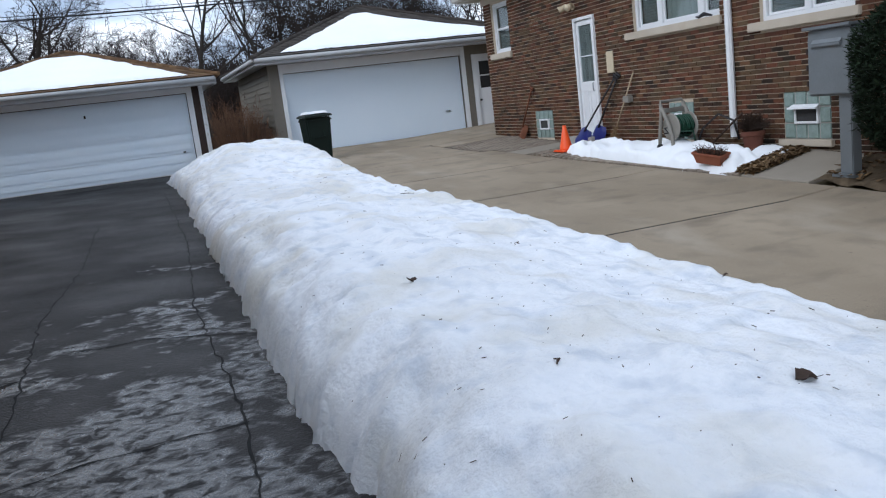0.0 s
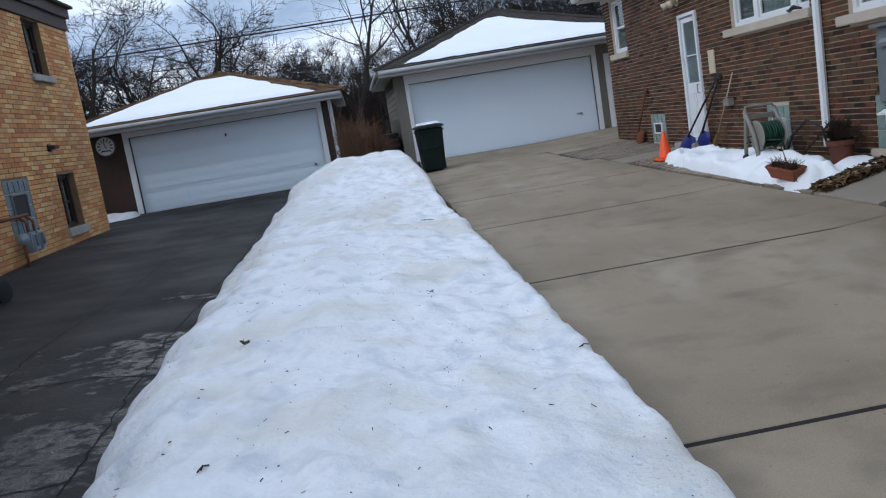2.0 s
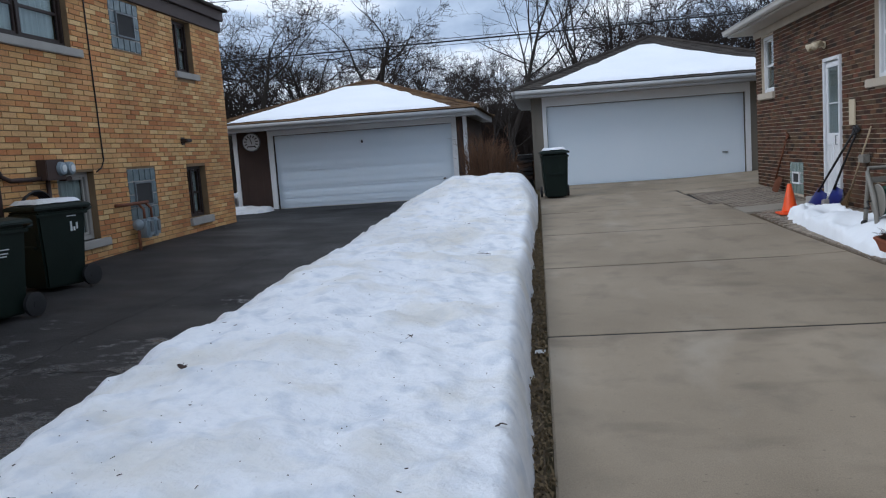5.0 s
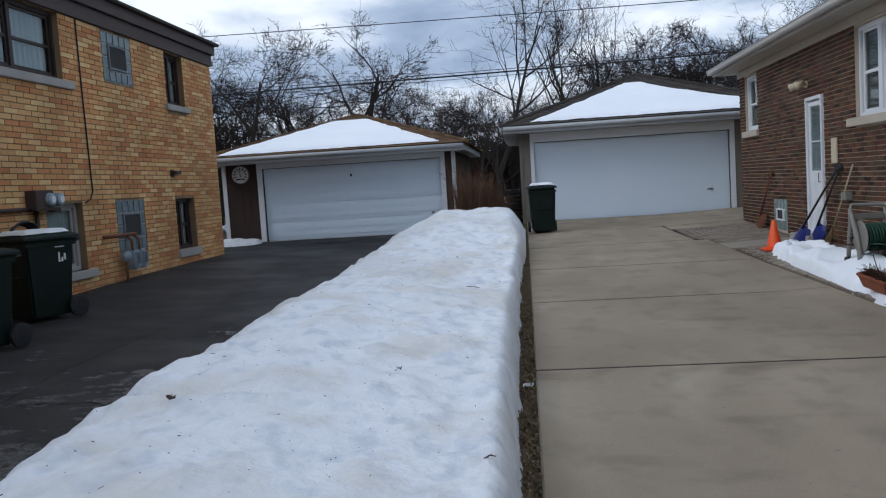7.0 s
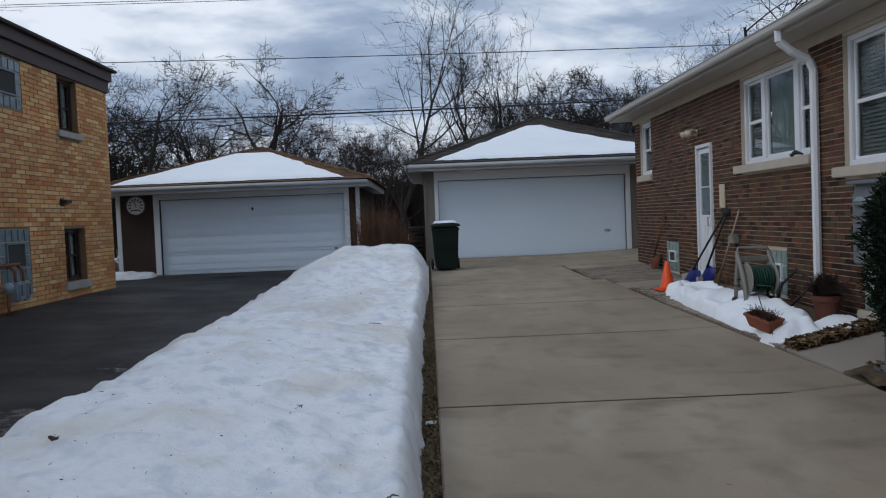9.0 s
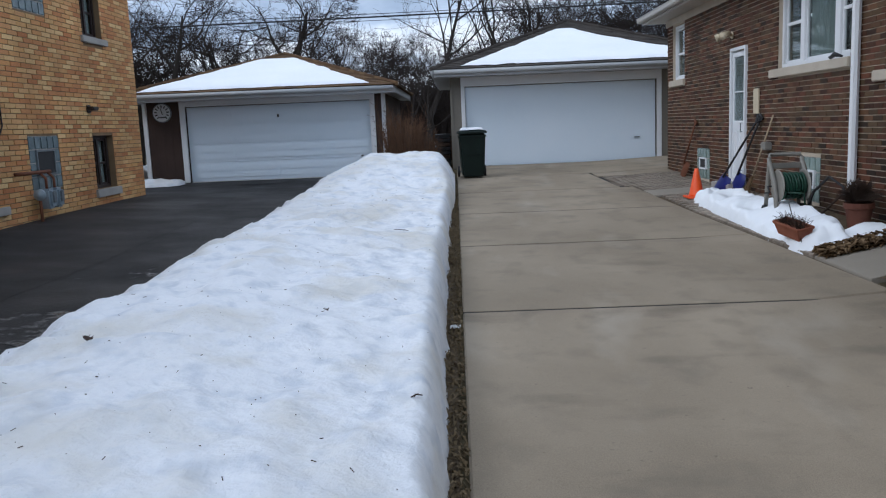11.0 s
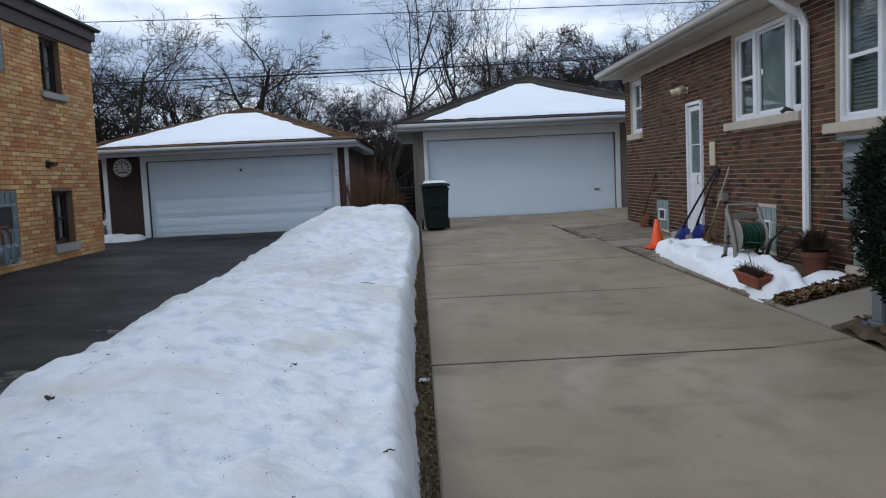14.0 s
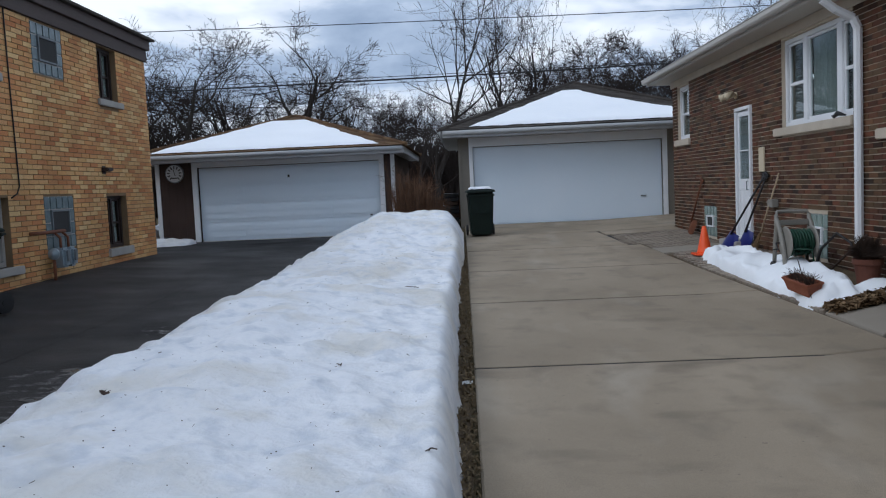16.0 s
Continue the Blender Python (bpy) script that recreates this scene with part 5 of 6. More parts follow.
part("door_knob", Shape().lathe((5.64, HY + 0.0, 1.30), [(0.01, 0.02), (0.03, 0.0), (0.03, -0.03), (0.01, -0.045)], 12, "y"), "black", sd)
part("soffit", Shape().box(-0.42, 7.1, 13.76, HY - 0.05, 2.785, 2.80).box(-0.42, -0.08, HY - 0.04, 21.3, 2.785, 2.80), "eave", g2)
part("fascia", Shape().box(-0.45, 7.12, 13.70, 13.75, 2.78, 2.93).box(-0.46, -0.42, 13.76, 21.4, 2.78, 2.93), "eave", g2, bevel=0.005)
part("gutter", Shape().tube([(-0.46, 13.66, 2.90), (7.12, 13.66, 2.90)], 0.06, 10).tube([(-0.49, 13.7, 2.90), (-0.49, 21.4, 2.90)], 0.06, 10), "eave", g2, smooth=True)
part("roof", hip_roof(-0.52, 7.2, 13.62, 21.5, 2.96, 3.4, 17.8, 4.46, 18.0, 30), "shingle_g", g2, "dark grey shingles")
tagged(part("roof_snow", roof_snow(-0.52, 7.2, 13.62, 2.96, 3.4, 17.8, 4.46, lambda v: 0.055 * (1 - v) + 0.02 + 0.05 * v, lambda v: 0.04 + 0.10 * math.sin(2.6 * v), 0.77, 4.0), "roof_snow", None, smooth=True), "sheet of white snow on the grey garage roof", "snow")


# ---- wheeled bins ----
def wheeled_bin(at, turn, label, marks):
    t = thing("wheeled_bin", label, "bin", "wheeled bins")
    t.matrix_world = pose(*at, 0, 0, turn)
    s = Shape()
    lev = [(0.23, 0.27, 0.04), (0.25, 0.285, 0.30), (0.28, 0.33, 0.92), (0.29, 0.345, 0.98)]
    for a, b, z in lev:
        s.v += [(-a, -b, z), (a, -b, z), (a, b, z), (-a, b, z)]
    for i in range(3):
        q = 4 * i
        s.f += [(q + k, q + (k + 1) % 4, q + 4 + (k + 1) % 4, q + 4 + k) for k in range(4)]
    s.f += [(0, 3, 2, 1), (12, 13, 14, 15)]
    body = part("body", s, "bin", t, bevel=0.025)
    r = Shape().box(-0.30, 0.30, -0.355, 0.355, 0.90, 0.935)
    for k in (-0.14, 0.14):
        r.box(k - 0.06, k + 0.06, -0.318, -0.29, 0.55, 0.88)
    part("rim", r, "bin", body, bevel=0.008)
    part("front_grip", Shape().box(-0.16, 0.16, -0.335, -0.27, 0.52, 0.56), "bin", body, bevel=0.01)
    s = Shape()
    ring = [(0.33, 0.985), (0.335, 1.0), (0.315, 1.035), (0.2, 1.065), (0.02, 1.075)]
    for k, z in ring:
        s.v += [(-k * 0.95, -k * 1.13, z), (k * 0.95, -k * 1.13, z), (k * 0.95, k * 1.13 + 0.03, z), (-k * 0.95, k * 1.13 + 0.03, z)]
    for i in range(len(ring) - 1):
        q = 4 * i
        s.f += [(q + k, q + (k + 1) % 4, q + 4 + (k + 1) % 4, q + 4 + k) for k in range(4)]
    s.f += [(0, 3, 2, 1), tuple(4 * (len(ring) - 1) + k for k in range(4))]
    part("lid", s, "bin", t, bevel=0.012)
    part("handle", Shape().tube([(-0.25, 0.33, 0.93), (-0.25, 0.44, 0.96), (0.25, 0.44, 0.96), (0.25, 0.33, 0.93)], 0.018, 8), "bin", t, smooth=True)
    part("axle", Shape().tube([(-0.30, 0.30, 0.13), (0.30, 0.30, 0.13)], 0.014, 8), "steel", t)
    for x in (-0.32, 0.27):
        wh = part("wheel", Shape().lathe((x, 0.31, 0.13), [(0.09, 0.0), (0.13, 0.005), (0.13, 0.05), (0.09, 0.055)], 24, "x"), "black", t, "black plastic wheel")
        part("hub", Shape().lathe((x, 0.31, 0.13), [(0.04, -0.004), (0.04, 0.06)], 12, "x"), "black", wh)
    if marks:
        s = Shape()
        for a, b, z0, z1 in marks:
            s.box(0.25, 0.285, a, b, z0, z1)
        part("printed_marks", s, "print_white", t)
    return t


def lid_snow(at, turn, thick=0.05):
    s = Shape()
    n, m = 12, 14
    for j in range(m + 1):
        for i in range(n + 1):
            u, v = i / n * 2 - 1, j / m * 2 - 1
            e = max(0, 1 - max(abs(u), abs(v)) ** 4)
            s.v.append((0.25 * u, 0.31 * v, thick * min(1, e * 2) + 0.01 * n3(u * 3, v * 3)))
    s.f = [(j * (n + 1) + i, j * (n + 1) + i + 1, (j + 1) * (n + 1) + i + 1, (j + 1) * (n + 1) + i) for j in range(m) for i in range(n)]
    ob = solid("lid_snow", s, "snow", "thin cap of snow on the bin lid", "snow", smooth=True)
    ob.matrix_world = pose(*at, 0, 0, turn)


wheeled_bin((0.37, 11.55, conc_z(0.37, 11.55) - 0.01), 3, "dark green wheeled bin with snow on its lid beside the garage", [])
lid_snow((0.37, 11.55, conc_z(0.37, 11.55) + 1.055), 3)
wheeled_bin((-6.0, 2.55, asph_z(-6.0, 2.55)), -22, "dark green wheeled bin with snowy lid against the buff house", [(0.06, 0.19, 0.88, 0.892), (0.10, 0.12, 0.70, 0.82), (0.14, 0.16, 0.70, 0.75), (0.18, 0.20, 0.72, 0.80)])
lid_snow((-6.0, 2.55, asph_z(-6.0, 2.55) + 1.06), -22)
wheeled_bin((-5.72, 0.90, asph_z(-5.72, 0.90)), -16, "dark green wheeled bin standing on the asphalt", [(-0.10, -0.05, 0.70, 0.78), (-0.04, 0.10, 0.74, 0.75), (-0.02, 0.08, 0.70, 0.71), (-0.02, 0.06, 0.67, 0.68)])
t = thing("hose_coil", "coiled black garden hose hung on the wall behind bins", "hose", at=(-6.5, 3.05, 1.25))
for k in range(5):
    part("loop", Shape().tube([(0.02 * k, 0.27 * math.cos(a) * (1 + 0.04 * k), 0.20 * math.sin(a) + 0.01 * k) for a in [math.tau * i / 18 for i in range(19)]], 0.014, 6), "black", t, smooth=True)

# ---- side yard things ----
cz = conc_z(3.88, 6.45)
t = thing("traffic_cone", "bright orange traffic cone standing on the pavers", "cone", at=(3.88, 6.45, cz))
part("cone", Shape().lathe((0, 0, 0.03), [(0.125, 0.0), (0.115, 0.03), (0.032, 0.43), (0.025, 0.44), (0.02, 0.41)], 28), "cone", t, smooth=True)
part("base", Shape().box(-0.18, 0.18, -0.18, 0.18, 0.0, 0.032), "cone", t, bevel=0.012)


def shovel(x, y, tx, ty, tz, label, blade, bm, hm, size=0.42):
    """A shovel leaning from its blade at x, y to the grip at tx, ty, tz."""
    z = conc_z(x, y) + 0.03
    t = thing("shovel", label, "shovel")
    a, b = Vector((x, y, z)), Vector((tx, ty, tz))
    d = (b - a).normalized()
    side = d.cross(Vector((1, 0, 0))).normalized()
    nrm = side.cross(d)
    neck = a + d * size
    part("handle", Shape().tube([neck - d * 0.05, b], 0.017, 8), hm, t, smooth=True)
    part("grip", Shape().tube([b - side * 0.07 + d * 0.02, b + side * 0.07 + d * 0.02], 0.018, 8).tube([b - d * 0.09, b - side * 0.06], 0.012, 6).tube([b - d * 0.09, b + side * 0.06], 0.012, 6), hm, t, smooth=True)
    s = Shape()
    n, m = 8, 8
    for j in range(m + 1):
        v = j / m
        w = blade * (1.0 if v < 0.7 else 1 - 0.55 * ((v - 0.7) / 0.3) ** 2)
        for i in range(n + 1):
            u = i / n * 2 - 1
            p = a + d * (size * v) + side * (w * u) + nrm * (0.07 * u * u + 0.03 * v * v)
            s.v.append(tuple(p))
    base = len(s.v)
    s.v += [tuple(Vector(p) + nrm * -0.006) for p in s.v[:base]]
    for j in range(m):
        for i in range(n):
            q = j * (n + 1) + i
            s.f.append((q, q + 1, q + n + 2, q + n + 1))
            s.f.append((base + q, base + q + n + 1, base + q + n + 2, base + q + 1))
    part("blade", s, bm, t, smooth=True)


shovel(4.25, 6.72, 4.62, 5.80, 1.50, "blue snow shovel with black handle leaning by the door", 0.17, "blue", "black", 0.38)
shovel(4.42, 6.42, 4.64, 5.74, 1.52, "blue snow shovel with black handle leaning on the brick", 0.17, "blue", "black", 0.38)
shovel(4.48, 9.62, 4.64, 9.15, 1.46, "rusty red shovel leaning on the brick wall", 0.11, "rust", "rust", 0.30)
t = thing("broom", "old straw broom with a pale handle against the wall", "broom")
part("handle", Shape().tube([(4.52, 5.72, 0.62), (4.645, 5.26, 1.55)], 0.013, 8), "wood", t, smooth=True)
rnd = random.Random(8)
s = Shape()
for k in range(70):
    a = rnd.uniform(-1, 1)
    s.tube([(4.52 + rnd.uniform(-0.015, 0.015), 5.72 + a * 0.03, 0.64), (4.45 + rnd.uniform(-0.03, 0.03), 5.84 + a * 0.11, conc_z(4.5, 5.8) + 0.01)], 0.005, 3)
part("bristles", s, "straw", t)


def hose_reel(at, turn):
    t = thing("hose_reel", "taupe plastic hose reel cart wound with green hose", "hose reel")
    t.matrix_world = pose(*at, 0, 0, turn)
    for y in (-0.24, 0.24):
        s = Shape()
        s.tube([(-0.27, y, 0.08), (-0.22, y, 0.42), (-0.16, y, 0.70), (-0.17, y, 0.86)], [0.03, 0.034, 0.034, 0.03], 8)
        s.tube([(0.12, y, 0.04), (0.09, y, 0.30), (0.02, y, 0.50), (-0.10, y, 0.72), (-0.15, y, 0.80)], [0.03, 0.036, 0.04, 0.034, 0.026], 8)
        s.tube([(-0.27, y, 0.09), (0.12, y, 0.05)], 0.028, 8)
        part("side_frame", s, "reel", t, smooth=True)
        part("flange", Shape().lathe((0.02, y * 0.78, 0.46), [(0.05, -0.015), (0.22, -0.012), (0.235, 0.0), (0.22, 0.012), (0.05, 0.015)], 28, "y"), "reel", t)
        wh = part("wheel", Shape().lathe((-0.20, y * 1.15, 0.09), [(0.05, -0.02), (0.09, -0.02), (0.09, 0.02), (0.05, 0.02)], 20, "y"), "black", t)
    part("handle", Shape().tube([(-0.17, -0.24, 0.84), (-0.19, -0.22, 0.90), (-0.19, 0.22, 0.90), (-0.17, 0.24, 0.84)], 0.028, 8), "reel", t, smooth=True)
    part("cross_bar", Shape().box(-0.19, -0.12, -0.21, 0.21, 0.70, 0.78), "reel", t, bevel=0.01)
    part("tray", Shape().box(-0.2, 0.05, -0.21, 0.21, 0.06, 0.10), "black", t, bevel=0.01)
    pts = []
    turns = 22
    for i in range(turns * 16):
        a = math.tau * i / 16
        lay = i / (turns * 16)
        y = 0.155 * (1 - abs((lay * 6) % 2 - 1) * 2)
        r = 0.135 + 0.055 * lay
        pts.append((0.02 + r * math.cos(a), y, 0.46 + r * math.sin(a)))
    pts += [(0.22, 0.1, 0.36), (0.24, 0.12, 0.18), (0.20, 0.15, 0.05), (0.05, 0.28, 0.03)]
    part("hose", Shape().tube(pts, 0.016, 6), "hose", t, smooth=True)
    part("crank", Shape().tube([(0.02, -0.27, 0.46), (0.02, -0.33, 0.46), (0.12, -0.34, 0.38), (0.12, -0.42, 0.38)], 0.012, 6), "black", t, smooth=True)
    return t


reel = hose_reel((4.16, 3.40, conc_z(4.16, 3.40) + 0.01), -88)
reel.matrix_world = reel.matrix_world @ Matrix.Scale(0.87, 4)


def twigs(s, base, count, height, spread, seed, thick=0.003, droop=0.0):
    rnd = random.Random(seed)
    for _ in range(count):
        a = rnd.uniform(0, math.tau)
        r = spread * rnd.random() ** 0.6
        h = height * rnd.uniform(0.5, 1.0)
        p0 = Vector(base) + Vector((0.3 * r * math.cos(a), 0.3 * r * math.sin(a), 0))
        p1 = p0 + Vector((0.5 * r * math.cos(a), 0.5 * r * math.sin(a), 0.6 * h))
        p2 = p0 + Vector((r * math.cos(a + 0.3), r * math.sin(a + 0.3), h * (1 - droop)))
        s.tube([p0, p1, p2], [thick, thick * 0.8, thick * 0.5], 3, cap=False)
    return s


pz = conc_z(4.4, 2.15)
t = thing("flower_pot", "round terracotta pot with a dead brown plant", "flower pot", at=(4.40, 2.12, pz))
part("pot", Shape().lathe((0, 0, 0), [(0.105, 0.0), (0.14, 0.24), (0.158, 0.245), (0.158, 0.305), (0.142, 0.305), (0.13, 0.24)], 26), "pot", t)
part("dead_plant", twigs(twigs(Shape(), (0, 0, 0.24), 620, 0.30, 0.19, 3, 0.0035, 0.3), (0, 0, 0.30), 520, 0.26, 0.13, 8, 0.003, 0.0), "stem", t)
t = thing("planter_box", "long terracotta planter with withered plants sitting in snow", "planter")
t.matrix_world = pose(3.70, 2.12, conc_z(3.70, 2.12) + 0.10, 6, -10, 8) @ Matrix.Scale(0.84, 4)
s = Shape()
for a, b, z in ((0.08, 0.25, 0.0), (0.105, 0.29, 0.145), (0.12, 0.305, 0.15), (0.12, 0.305, 0.185), (0.10, 0.285, 0.185), (0.09, 0.27, 0.14)):
    s.v += [(-a, -b, z), (a, -b, z), (a, b, z), (-a, b, z)]
for i in range(5):
    q = 4 * i
    s.f += [(q + k, q + (k + 1) % 4, q + 4 + (k + 1) % 4, q + 4 + k) for k in range(4)]
s.f += [(0, 3, 2, 1), (20, 21, 22, 23)]
part("trough", s, "terracotta", t, bevel=0.006)
s = Shape()
for k in range(7):
    twigs(s, (0, -0.24 + 0.08 * k, 0.15), 22, 0.17, 0.14, 40 + k, 0.004, 0.2)
part("withered_foliage", s, "stem", t)["kind"] = "stuff"
part("plant_stake", Shape().tube([(-0.06, -0.28, 0.0), (-0.10, -0.2, 0.28), (-0.12, -0.16, 0.52)], 0.006, 5), "stem", t)
t = thing("iron_hoop", "dark curved iron trellis hoop beside the wall", "trellis")
part("hoop", Shape().tube([(4.25, 3.25, 0.2), (4.3, 3.05, 0.62), (4.35, 2.75, 0.82), (4.4, 2.5, 0.72), (4.42, 2.42, 0.45)], 0.016, 8), "black", t, smooth=True)
part("rod", Shape().tube([(4.35, 3.15, 0.25), (4.6, 2.55, 0.80)], 0.016, 8), "stem", t, smooth=True)

# dead leaves along the bed
def leaf_litter(n, xf, yf, zf, size, seed):
    rnd = random.Random(seed)
    s = Shape()
    for _ in range(n):
        y = rnd.uniform(*yf)
        x = rnd.uniform(*xf)
        z = zf(x, y) + rnd.random() ** 2 * 0.055
        a, l, w = rnd.uniform(0, math.tau), size * rnd.uniform(0.6, 1.5), size * rnd.uniform(0.12, 0.3)
        d = Vector((math.cos(a), math.sin(a), rnd.uniform(-0.35, 0.5)))
        e = Vector((-math.sin(a), math.cos(a), rnd.uniform(-0.4, 0.4)))
        c = Vector((x, y, z + 0.01))
        m = c + Vector((0, 0, rnd.uniform(0.005, 0.03)))
        s.quad(c - d * l / 2, m - e * w, c + d * l / 2, m + e * w)
    return s


solid("leaf_litter", leaf_litter(1300, (3.72, 4.6), (1.34, 1.66), conc_z, 0.11, 4), "straw", "matted dead brown leaves at the edge of the bed", "leaves", kind="stuff")
solid("leaf_litter", leaf_litter(320, (3.85, 4.62), (-3.5, 0.4), conc_z, 0.12, 5), "straw", "dead brown leaves in the mulch bed", "leaves", kind="stuff")
solid("dead_grass", leaf_litter(9000, (-0.24, 0.012), (-8, 10), lambda x, y: conc_z(0, y) - 0.035, 0.045, 6), "dead_grass", "dead flattened grass along the slab edge", "grass", kind="stuff")


# ---- yew ----
def yew(at, r, h, seed):
    t = thing("yew_bush", "dense dark green clipped yew bush by the house", "bush", at=at)
    rnd = random.Random(seed)
    s = Shape()
    for k in range(5):
        a = math.tau * k / 5
        s.tube([(0, 0, 0), (0.15 * math.cos(a), 0.15 * math.sin(a), 0.4), (0.4 * r * math.cos(a), 0.4 * r * math.sin(a), 0.7 * h)], [0.05, 0.035, 0.01], 6)
    part("trunk", s, "bark", t)
    s = Shape()
    for _ in range(34000):
        a, q = rnd.uniform(0, math.tau), rnd.uniform(-1, 1)
        lump = 1 + 0.16 * n3(3 * math.cos(a), 3 * math.sin(a), q * 3) + 0.10 * n3(8 * math.cos(a), 8 * math.sin(a), q * 8)
        k = (0.72 + 0.28 * rnd.random() ** 0.5) * lump
        w = math.sqrt(max(0, 1 - abs(q) ** 2.6))
        c = Vector((r * k * w * math.cos(a), r * k * w * math.sin(a), 0.56 * h + 0.46 * h * q * (0.9 + 0.1 * lump)))
        d = Vector((math.cos(a) * 0.7 + rnd.uniform(-0.8, 0.8), math.sin(a) * 0.7 + rnd.uniform(-0.8, 0.8), rnd.uniform(-0.5, 0.9))).normalized()
        e = d.cross(Vector((rnd.uniform(-1, 1), rnd.uniform(-1, 1), 1))).normalized()
        l, wd = rnd.uniform(0.04, 0.10), rnd.uniform(0.006, 0.014)
        s.quad(c, c + d * l * 0.5 + e * wd, c + d * l, c + d * l * 0.5 - e * wd)
    ob = part("crown", s, "yew", t)
    ob["kind"] = "stuff"
    return t


yew((4.14, -1.02, 0.05), 0.86, 2.0, 3)


# ---- bare hedge between the garages ----
t = thing("hedge", "leafless red-brown hedge of dense thin twigs", "hedge", at=(-1.05, 12.75, 0.42))
rnd = random.Random(31)
s, s2 = Shape(), Shape()
for k in range(560):
    x0, y0 = -0.46 + 0.98 * rnd.random() ** 1.35, rnd.uniform(-0.45, 0.45)
    lean = Vector((x0 * 0.25 + rnd.gauss(0, 0.12), y0 * 0.3 + rnd.gauss(0, 0.14), 1)).normalized()
    h = (1.95 - 0.75 * step(-0.1, 0.5, x0)) * rnd.uniform(0.35, 1.0) * (0.82 + 0.3 * n3(x0 * 5, y0 * 4, 3))
    p = [Vector((x0, y0, 0)) + lean * (h * q) + Vector((rnd.gauss(0, 0.025), rnd.gauss(0, 0.025), 0)) for q in (0, 0.35, 0.7, 1.0)]
    s.tube(p, [0.006, 0.005, 0.0035, 0.0015], 3, cap=False)
    for q in range(9):
        f = rnd.uniform(0.2, 1.0)
        o = Vector((x0, y0, 0)) + lean * (h * f)
        d = (lean * 0.8 + Vector((rnd.gauss(0, 0.7), rnd.gauss(0, 0.7), rnd.gauss(0, 0.4)))).normalized()
        s.tube([o, o + d * rnd.uniform(0.08, 0.30)], [0.0038, 0.0012], 3, cap=False)
for k in range(40):
    x0, y0 = rnd.uniform(-0.4, 0.4), rnd.uniform(-0.4, 0.4)
    s2.tube([(x0, y0, -0.1), (x0 * 1.2, y0 * 1.2, 1.0)], [0.02, 0.008], 5)
part("stems", s2, "stem", t)
part("brushwood", s, "hedge", t)["kind"] = "stuff"

t = thing("brush_pile", "low pile of dark dead brush behind the snow", "brush", at=(-0.95, 12.62, 0.44))
s = Shape()
for k in range(700):
    a, r = rnd.uniform(0, math.tau), 0.62 * rnd.random() ** 0.5
    p = Vector((r * math.cos(a), 0.6 * r * math.sin(a), (0.62 - 0.5 * r) * rnd.uniform(0.1, 1.0)))
    d = Vector((rnd.gauss(0, 1), rnd.gauss(0, 1), rnd.gauss(0.1, 0.35))).normalized() * rnd.uniform(0.08, 0.22)
    s.tube([p - d, p + Vector((0, 0, rnd.uniform(0, 0.03))), p + d], [0.006, 0.006, 0.002], 3, cap=False)
part("brushwood", s, "stem", t)["kind"] = "stuff"

# ---- fence and sheds behind ----
fence = thing("fence", "brown vertical board fence between the garages", "fence")
fb = Shape().box(-0.07, 0.07, -0.01, 0.01, 0, 0.7).mesh("board", "fence", bevel=0.004)
for i in range(11):
    ob = new("board", fb)
    ob.parent = fence
    ob.location = (-1.68 + i * 0.155, 20.4, 0.4 + 0.01 * (i % 3))
part("rail", Shape().box(-1.75, -0.05, 20.42, 20.47, 0.62, 0.71), "fence", fence)
t = thing("lumber_stack", "dark stack of old boards beside the garage", "lumber", at=(-0.32, 16.0, 0.4))
rnd = random.Random(9)
for k in range(9):
    part("plank", Shape().box(-0.2 + rnd.uniform(-0.04, 0.04), 0.18, -1.0, 1.0 + rnd.uniform(-0.3, 0.3), 0.11 * k, 0.11 * k + 0.09), "black" if k % 3 else "stem", t, bevel=0.006)


def far_house(x, y, w, d, h, rise, label):
    t = thing("far_house", label, "house", "houses behind the trees", at=(x, y, 0.3))
    part("wall", Shape().box(-w / 2, w / 2, -d / 2, d / 2, 0, h), "pinkbrick", t)
    part("roof", Shape().quad((-w / 2 - 0.4, -d / 2 - 0.4, h), (w / 2 + 0.4, -d / 2 - 0.4, h), (w / 2 - 1, 0, h + rise), (-w / 2 + 1, 0, h + rise))
         .quad((-w / 2 - 0.4, d / 2 + 0.4, h), (w / 2 + 0.4, d / 2 + 0.4, h), (w / 2 - 1, 0, h + rise), (-w / 2 + 1, 0, h + rise))
         .quad((-w / 2 - 0.4, -d / 2 - 0.4, h), (-w / 2 - 0.4, d / 2 + 0.4, h), (-w / 2 + 1, 0, h + rise)).quad((w / 2 + 0.4, -d / 2 - 0.4, h), (w / 2 + 0.4, d / 2 + 0.4, h), (w / 2 - 1, 0, h + rise)), "shingle_g", t)
    for k in range(3):
        xx = -w / 2 + (k + 0.5) * w / 3
        wn_ = part("window", Shape().box(xx - 0.5, xx + 0.5, -d / 2 - 0.03, -d / 2 - 0.003, 1.2, 2.4), "white", t)
        part("pane", Shape().box(xx - 0.42, xx + 0.42, -d / 2 - 0.04, -d / 2 - 0.032, 1.28, 2.32), "black", wn_)


far_house(-14.5, 52, 9, 8, 3.0, 2.0, "low brown house far behind the bare trees")
far_house(-26, 50, 10, 8, 3.2, 2.2, "low dark house far behind the bare trees")
far_house(3.5, 60, 8, 8, 3.0, 2.0, "low house with a dark roof far behind")
far_house(20, 56, 10, 8, 3.4, 2.2, "low house far behind the garage")


